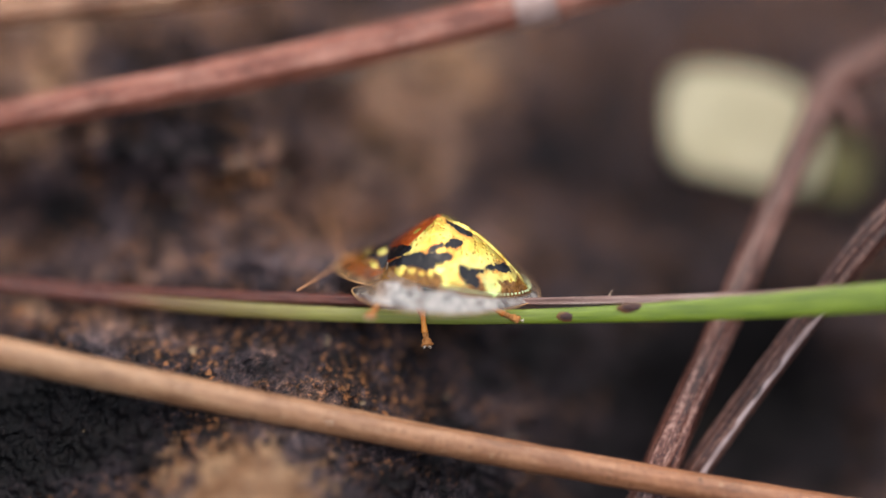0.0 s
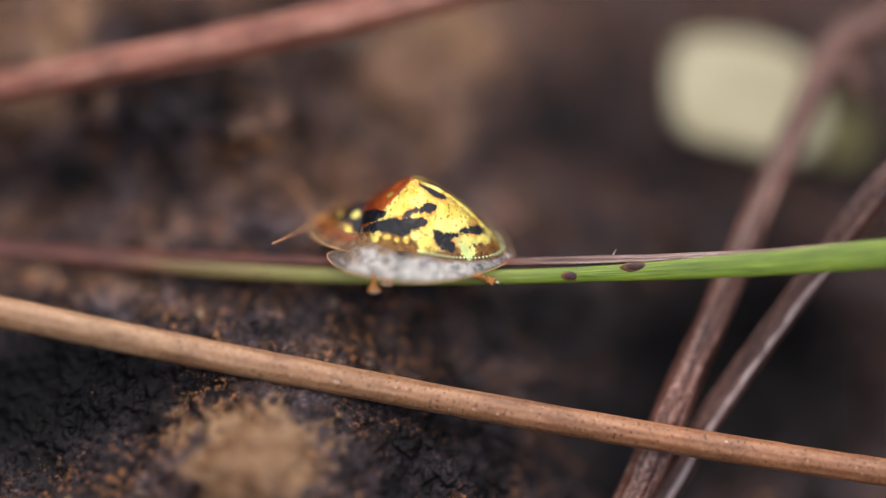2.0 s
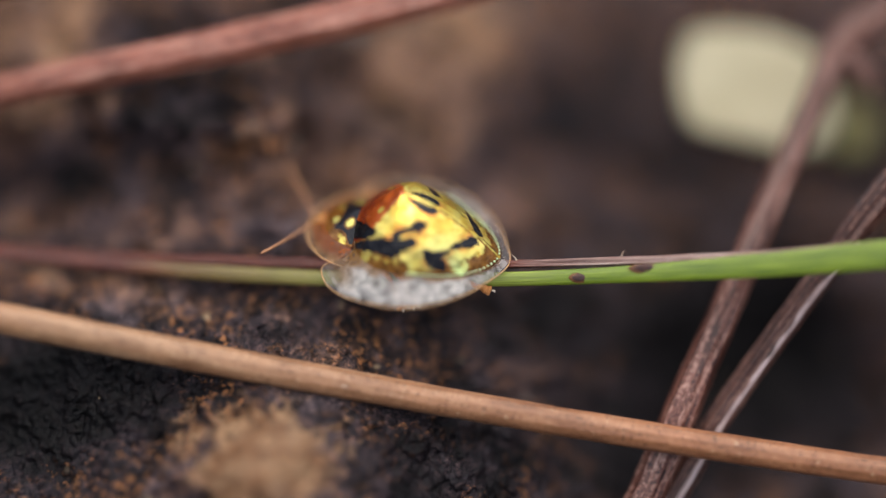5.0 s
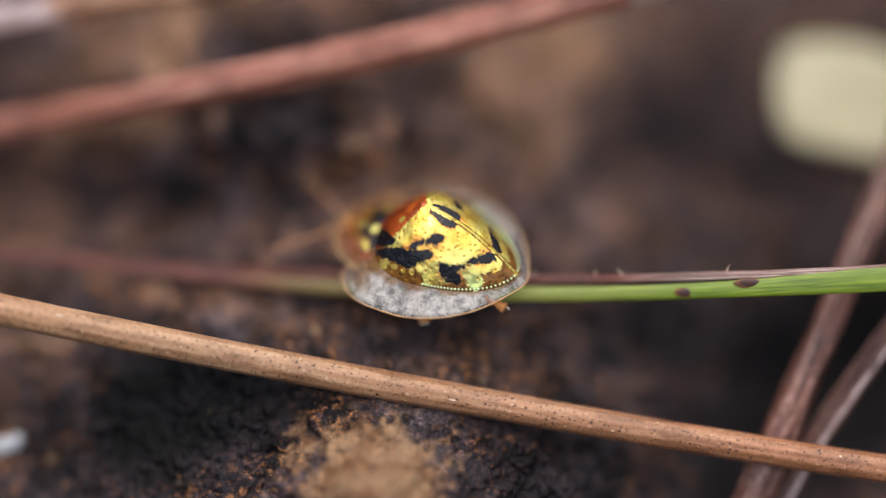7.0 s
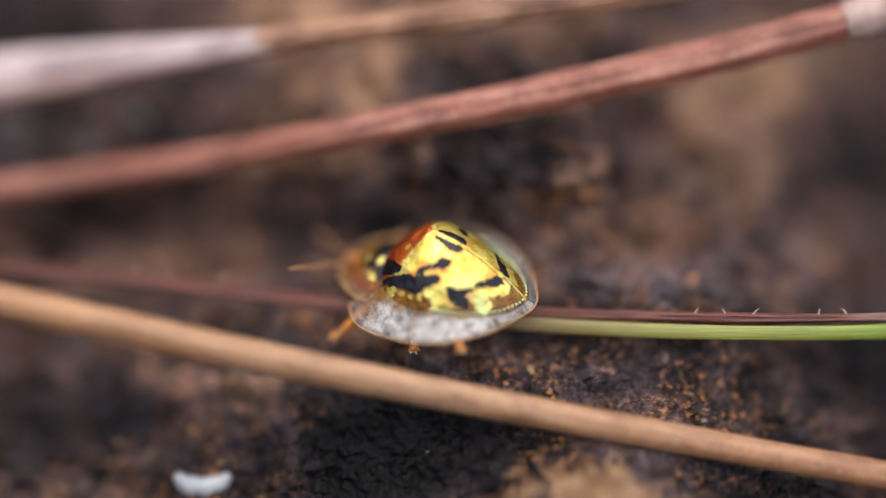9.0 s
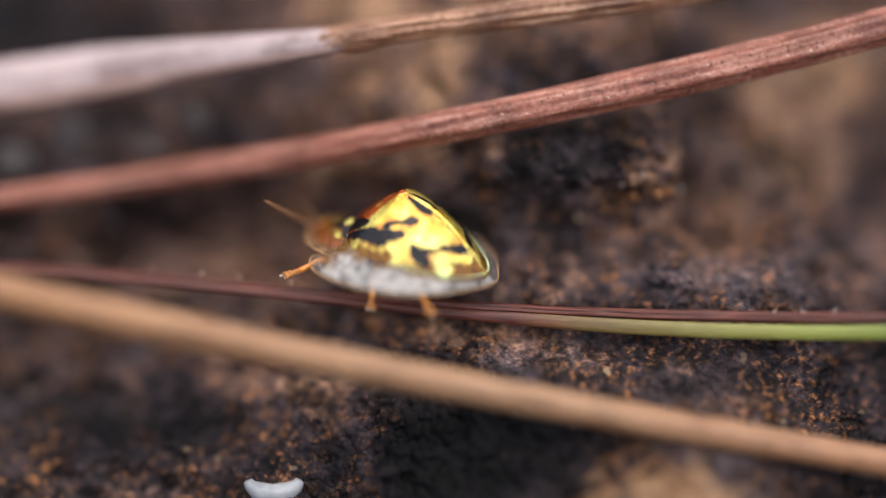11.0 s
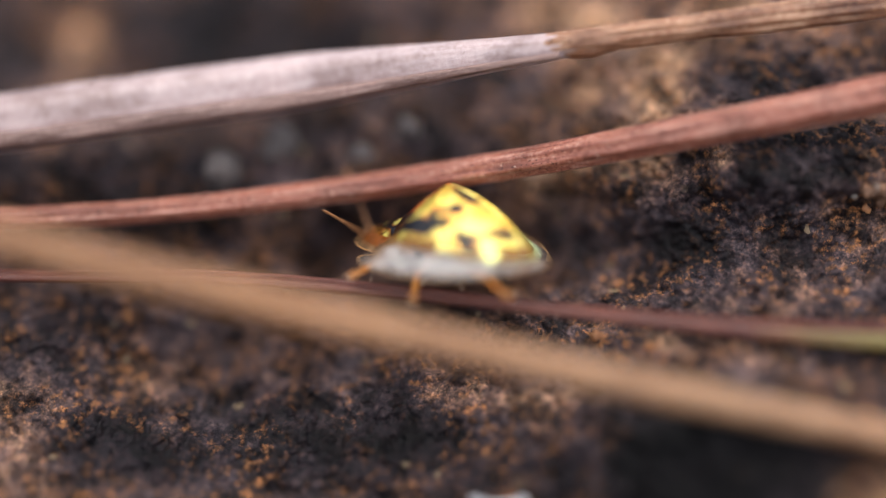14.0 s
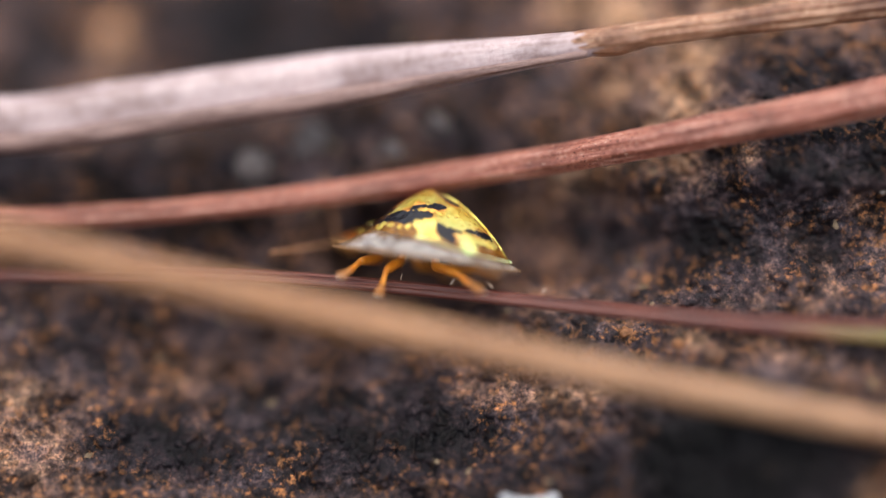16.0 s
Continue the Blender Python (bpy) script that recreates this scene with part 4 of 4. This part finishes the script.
def build_leg(beetle, reach, flip):
    """A leg whose origin is its hip: thigh, shin, padded foot and two claws; reach is where the claws stand."""
    tx, ty, tz = reach
    f = lambda u, v, w: (tx * u, ty * v * flip, tz * w)  # noqa: E731
    o, k, a, t = (0.0, 0.0, 0.0), f(0.50, 0.60, 0.12), f(0.74, 0.80, 0.66), f(1.0, 1.0, 1.0)
    at = lambda p, q, w: tuple(p[i] + (q[i] - p[i]) * w for i in range(3))  # noqa: E731
    leg = part("leg", tube("leg", [(0.0, -0.4 * flip, 0.5, 0.2, 0.2), (*o, 0.26, 0.26), (*at(o, k, 0.4), 0.30, 0.28), (*at(o, k, 0.75), 0.27, 0.25), (*k, 0.17, 0.17)], 24, 14, to_plan=False), MAT_LEG, beetle, "glossy orange leg")
    part("shin", tube("shin", [(*at(o, k, 0.97), 0.14, 0.14), (*at(k, a, 0.15), 0.15, 0.15), (*at(k, a, 0.6), 0.15, 0.14), (*a, 0.19, 0.18)], 20, 12, to_plan=False), MAT_LEG, leg)
    foot = [(*a, 0.12, 0.12), (*at(a, t, 0.2), 0.19, 0.16), (*at(a, t, 0.36), 0.14, 0.13), (*at(a, t, 0.58), 0.26, 0.2), (*at(a, t, 0.72), 0.24, 0.17), (*at(a, t, 0.92), 0.34, 0.2), (*t, 0.16, 0.12)]
    part("foot", tube("foot", foot, 36, 14, 0, 0, 0.2, 3, to_plan=False), MAT_PAD, leg, "brown padded foot")
    for side in (-1, 1):
        tip = (t[0] + 0.16 * side, t[1] + 0.10 * flip, t[2] - 0.10)
        part("claw", tube("claw", [(t[0] + 0.07 * side, t[1], t[2], 0.05, 0.05), (t[0] + 0.17 * side, t[1] + 0.09 * flip, t[2] + 0.02, 0.04, 0.04), (*tip, 0.012, 0.012)], 10, 8, to_plan=False), MAT_CREAM, leg, "tiny pale claw")
    return leg


def build_beetle():
    beetle = tagged(new("tortoise_beetle"), "golden tortoise beetle with black marks walking on a grass blade", "beetle")
    limbs = {}
    for flip in (1, -1):
        me = skin("wing_cover", lambda s, k: (lambda p: (p[0], p[1] * flip, p[2]))(shell_point(s, 0.0005 + k * (math.pi - 0.001))), shell_paint, 90, 150)
        cover = part("wing_cover", me, MAT_SHELL, beetle, "metallic gold wing cover with glossy black marks")
        me = skin("margin", lambda u, k: (lambda p: (p[0], p[1] * flip, p[2]))(margin_point(u, 0.42 + k * (math.pi - 0.42))), None, 24, 120)
        co = np.zeros(len(me.vertices) * 3, np.float32)
        me.vertices.foreach_get("co", co)
        co = co.reshape(-1, 3) * 1000
        across = np.repeat(np.linspace(0, 1, 25), 121)
        uneven = vnoise(co[:, 0] * 1.3 + 20, co[:, 1] * 1.3 + 20, 0 * across + 1.5)
        # far margin is set clearer, standing in for its fainter lighting
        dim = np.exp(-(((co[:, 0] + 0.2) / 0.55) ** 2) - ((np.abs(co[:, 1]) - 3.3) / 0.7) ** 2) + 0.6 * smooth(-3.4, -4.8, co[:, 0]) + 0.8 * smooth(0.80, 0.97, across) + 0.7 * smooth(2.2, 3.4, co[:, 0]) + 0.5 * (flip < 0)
        me.attributes.new("see_through", "FLOAT", "POINT").data.foreach_set("value", np.clip(dim, 0, 1).astype(np.float32))
        me.attributes.new("inner", "FLOAT", "POINT").data.foreach_set("value", (np.clip(smooth(0.26, 0.03, across + 0.4 * (uneven - 0.5)) * 0.8 + 0.8 * smooth(1.3, 2.7, co[:, 0]) * smooth(1.0, 0.55, across), 0, 1)).astype(np.float32))
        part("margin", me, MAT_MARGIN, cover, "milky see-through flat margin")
        edge = []
        for k in range(41):
            th = 0.42 + (math.pi - 0.42) * k / 40
            x, y = rim(th)
            edge.append((x, y * flip, 0.0, 0.038, 0.038))
        part("margin_edge", tube("margin_edge", edge, 140, 8, to_plan=False), MAT_EDGE, cover, "thin amber edge")
        # cream strip on the shoulder ridge, coloured as the highlight along it
        ridge = [(*margin_point(0.03 + 0.13 * k, 0.425), 0.03 + 0.01 * (k in (2, 3, 4)), 0.03) for k in range(7)]
        part("shoulder_ridge_glint", tube("shoulder_ridge_glint", [(x, y * flip, z + 0.02, r, q) for x, y, z, r, q in ridge], 24, 8, to_plan=False), MAT_CREAM, cover, "raised shoulder edge with its highlight painted pale")
        bm = bmesh.new()
        bmesh.ops.create_icosphere(bm, subdivisions=1, radius=0.000075)
        pearl = bm_mesh("bead", bm)
        pearl.materials.append(MAT_BEAD)
        for k in range(26):
            x, y, z = shell_point(0.985, 1.88 + (math.pi - 1.92) * k / 25)
            bead = tagged(new("bead", pearl), "shiny greenish bead" if k == 0 else "")
            bead.parent = cover
            bead.location = (x * 0.001, y * flip * 0.001, (z + 0.03) * 0.001)
        ant = [(0, 0, 0, 0.10, 0.10)] + [(0.34 * k, 0.02 * k * k * 0.35, 0.0, 0.062 + 0.02 * (k % 2) + 0.005 * max(k - 7, 0), 0.062 + 0.02 * (k % 2)) for k in range(1, 12)] + [(4.0, 0.9, 0.0, 0.03, 0.03)]
        ant = [(x, y * flip * -0.35, z, a, b) for x, y, z, a, b in ant]
        limbs["antenna", flip] = part("antenna", tube("antenna", ant, 70, 10, to_plan=False), MAT_FEELER, beetle, "thin brown antenna"), (5.6, 0.2 * flip, 0.30)
        for which, (hip, reach) in enumerate(LEGS):
            limbs[which, flip] = build_leg(beetle, reach if flip > 0 else tuple(v * 0.72 for v in reach), flip), (hip[0], hip[1] * flip, hip[2])
    part("pronotum", skin("pronotum", lambda s, k: hood_point(s * 0.66, (k - 0.5) * math.pi), pronotum_paint, 50, 90), MAT_SHELL, beetle, "amber pronotum with black blotches and gold spots")
    hood = skin("hood", lambda s, k: hood_point(0.66 + 0.34 * s, (k - 0.5) * math.pi), None, 20, 90)
    across = np.repeat(np.linspace(0, 1, 21), 91)
    hood.attributes.new("see_through", "FLOAT", "POINT").data.foreach_set("value", (0.25 + 0.35 * smooth(0.4, 0.8, across)).astype(np.float32))
    hood.attributes.new("inner", "FLOAT", "POINT").data.foreach_set("value", (0.97 * smooth(1.0, 0.45, across)).astype(np.float32))
    part("hood", hood, MAT_HOOD, beetle, "clear hood-like front margin")
    rimline = [(*hood_point(1.0, (k / 30 - 0.5) * math.pi), 0.045, 0.045) for k in range(31)]
    part("hood_edge", tube("hood_edge", rimline, 90, 8, to_plan=False), MAT_EDGE, beetle, "thin amber edge")
    for name, at, size, mat in (("abdomen", (-0.6, 0, 0.75), (3.5, 2.5, 0.75), MAT_AMBER), ("chest", (2.3, 0, 0.5), (1.4, 1.6, 0.6), MAT_AMBER), ("head", (4.75, 0, 0.3), (0.75, 0.62, 0.5), MAT_AMBER), ("eye", (4.95, 0.5, 0.35), (0.26, 0.2, 0.26), MAT_BLACK), ("eye", (4.95, -0.5, 0.35), (0.26, 0.2, 0.26), MAT_BLACK)):
        bm = bmesh.new()
        bmesh.ops.create_uvsphere(bm, u_segments=28, v_segments=16, radius=0.001, matrix=Matrix.Translation(Vector(at) * 0.001) @ Matrix.Diagonal((*size, 1)))
        part(name, bm_mesh(name, bm), mat, beetle)
    return beetle, limbs


beetle, limbs = build_beetle()

BEETLE_ROWS = [
    (0, -0.00013, -0.00059, 0.01835, 24.86, 3.50, 164.61),
    (0.5, -0.00058, -0.00066, 0.01864, 19.12, 1.03, 165.14),
    (1, -0.00071, -0.00065, 0.01841, 27.99, -0.86, 168.02),
    (1.5, -0.00129, -0.00062, 0.01850, 28.51, -0.21, 165.17),
    (2, -0.00187, -0.00088, 0.01876, 18.18, 0.35, 167.05),
    (2.5, -0.00190, -0.00084, 0.01872, 17.87, 0.70, 166.33),
    (3, -0.00197, -0.00078, 0.01862, 18.12, 0.59, 166.21),
    (3.5, -0.00195, -0.00073, 0.01871, 17.78, 0.84, 165.83),
    (3.7, -0.00195, -0.00066, 0.01864, 17.78, 0.84, 165.83),
    (5.8, -0.00304, -0.00124, 0.01916, -7.86, 1.82, 160.11),
    (6, -0.00328, -0.00120, 0.01920, -7.86, 1.82, 160.11),
    (6.5, -0.00459, -0.00138, 0.01934, -6.63, 1.42, 155.91),
    (7, -0.00688, -0.00095, 0.01927, -1.11, 3.17, 154.14),
    (7.5, -0.00889, -0.00026, 0.01922, 5.98, 8.12, 147.29),
    (8, -0.01130, -0.00010, 0.01868, 6.35, 5.83, 150.36),
    (8.5, -0.01451, 0.00009, 0.01868, 7.01, 5.23, 146.85),
    (9, -0.01835, 0.00020, 0.01871, 4.04, 7.35, 155.97),
    (9.2, -0.01923, -0.00005, 0.01859, 4.04, 7.35, 155.97),
    (11.3, -0.02538, 0.00260, 0.01905, 21.71, 7.86, 150.30),
    (11.5, -0.02618, 0.00271, 0.01916, 21.71, 7.86, 150.30),
    (12, -0.02731, 0.00330, 0.01907, 19.17, 8.49, 152.34),
    (12.5, -0.02882, 0.00370, 0.01852, 17.32, 15.14, 163.98),
    (13, -0.03069, 0.00403, 0.01768, 24.39, 14.74, 163.27),
    (13.5, -0.03238, 0.00433, 0.01760, 25.45, 9.14, 160.96),
    (14, -0.03366, 0.00432, 0.01800, 25.02, 16.62, 150.18),
    (14.5, -0.03382, 0.00475, 0.01744, 25.16, 19.05, 147.12),
    (15, -0.03589, 0.00416, 0.01717, 43.71, 11.99, 155.69),
    (15.5, -0.03653, 0.00421, 0.01708, 49.01, 11.64, 153.51),
    (16, -0.03683, 0.00464, 0.01703, 47.25, 14.32, 155.85),
]
FAR_ANTENNA = [
    (0, -60, 20),
    (0.5, -63, 18),
    (1, -66, 16),
    (1.5, -33, 12),
    (2, -57, 16),
    (2.5, -48, 8),
    (3, -57, 8),
    (3.5, -57, 8),
    (6, -42, 16),
    (6.5, -33, -28),
    (7, -33, 8),
    (7.5, -54, 84),
    (8, -15, 72),
    (8.5, 12, 64),
    (9, -36, -8),
    (11.5, -41, -1),
    (12, -42, 0),
    (12.5, -33, 20),
    (13, -18, 8),
    (13.5, -24, 56),
    (14, -24, 60),
    (14.5, 12, 60),
    (15, -3, 68),
    (15.5, 0, 68),
    (16, 3, 68),
]
NEAR_ANTENNA = [
    (0, 77, -8),
    (0.5, 83, -8),
    (1, 86, -16),
    (1.5, 74, -12),
    (2, 77, 4),
    (2.5, 71, -8),
    (3, 74, -8),
    (3.5, 74, -8),
    (6, 71, 20),
    (6.5, 65, -4),
    (7, 50, -4),
    (7.5, 53, 16),
    (8, 53, -12),
    (8.5, 70, 36),
    (9, 67, 24),
    (11.5, 71, 36),
    (12, 62, 12),
    (12.5, 59, 0),
    (13, 74, 8),
    (13.5, 41, -20),
    (14, 89, 32),
    (14.5, 62, 8),
    (15, 62, 16),
    (15.5, 60, 0),
    (16, 59, -16),
]
LEG_ROWS = {
    0: [(0, 24, 9), (0.5, 15, 6), (1, 21, 9), (1.5, 27, 3), (2, 44, 6), (2.5, 66, 2), (3, 70, 0), (3.5, 70, 0), (4, 70, 0), (4.5, 73, 1), (5, 73, 0), (5.5, 73, 1), (6, 75, 0), (6.5, 75, 0), (7, 75, 0), (7.5, 70, 0), (8, 45, -3), (8.5, 9, 9), (9, -12, -9), (9.5, -8, 6), (10, -4, 10), (10.5, 0, 2), (11, -11, 5), (11.5, -3, -6), (12, 12, 27), (12.5, 24, -6), (13, -15, -15), (13.5, 15, 0), (14, 12, 9), (14.5, -24, 0), (15, 12, 0), (15.5, 21, -9), (16, 27, -6)],
    1: [(0, 18, -18), (0.5, 27, -24), (1, 21, -12), (1.5, -9, -18), (2, 0, 18), (2.5, 3, 15), (3, 3, 18), (3.5, 0, 15), (4, 14, 13), (4.5, 27, 9), (5, 35, 7), (5.5, 51, 3), (6, 60, 0), (6.5, 60, 0), (7, 28, -2), (7.5, 12, 4), (8, -17, 0), (8.5, 21, 6), (9, 9, 3), (9.5, 0, 7), (10, 16, 2), (10.5, -9, 2), (11, 13, 0), (11.5, -3, -3), (12, 18, 3), (12.5, 33, 3), (13, 18, 0), (13.5, 3, 9), (14, 6, -3), (14.5, 15, -3), (15, -15, -18), (15.5, -6, -15), (16, -3, -15)],
    2: [(0, 38, 3), (0.5, 38, 3), (1, -24, 9), (1.5, -15, 9), (2, 38, 3), (2.5, 37, 4), (3, 39, 3), (3.5, 38, 3), (4, 40, 3), (4.5, 37, 3), (5, 41, 3), (5.5, 38, 3), (6, 40, 3), (6.5, 40, 3), (7, 40, 3), (7.5, 39, 6), (8, 24, 18), (8.5, 0, 21), (9, -12, 14), (9.5, 13, 11), (10, -7, 7), (10.5, 13, 8), (11, 2, 1), (11.5, 9, -9), (12, 30, -9), (12.5, -15, 15), (13, 9, 3), (13.5, -9, 12), (14, 30, -6), (14.5, 14, -2), (15, 9, 3), (15.5, 18, 3), (16, 27, -9)],
}


def motions():
    walk(beetle, [(t, pose(*p)) for t, *p in BEETLE_ROWS])
    for flip, rows in ((-1, FAR_ANTENNA), (1, NEAR_ANTENNA)):
        ob, at = limbs["antenna", flip]
        walk(ob, [(t, pose(*(v * 0.001 for v in at), 0, -up, turn)) for t, turn, up in rows])
    for which in range(3):
        ob, at = limbs[which, 1]
        walk(ob, [(t, pose(*(v * 0.001 for v in at), lift, 0, swing)) for t, swing, lift in LEG_ROWS[which]])
        ob, at = limbs[which, -1]
        rows = []
        for k in range(65):
            t = k * 0.25
            pace = 3 if t < 5 else 14
            w = 2 * math.pi * 0.9 * t + math.pi * ((which + 1) % 2)
            rows.append((t, pose(*(v * 0.001 for v in at), -8 - 0.5 * pace * max(0.0, math.cos(w)), 0, -pace * math.sin(w))))
        walk(ob, rows)


motions()
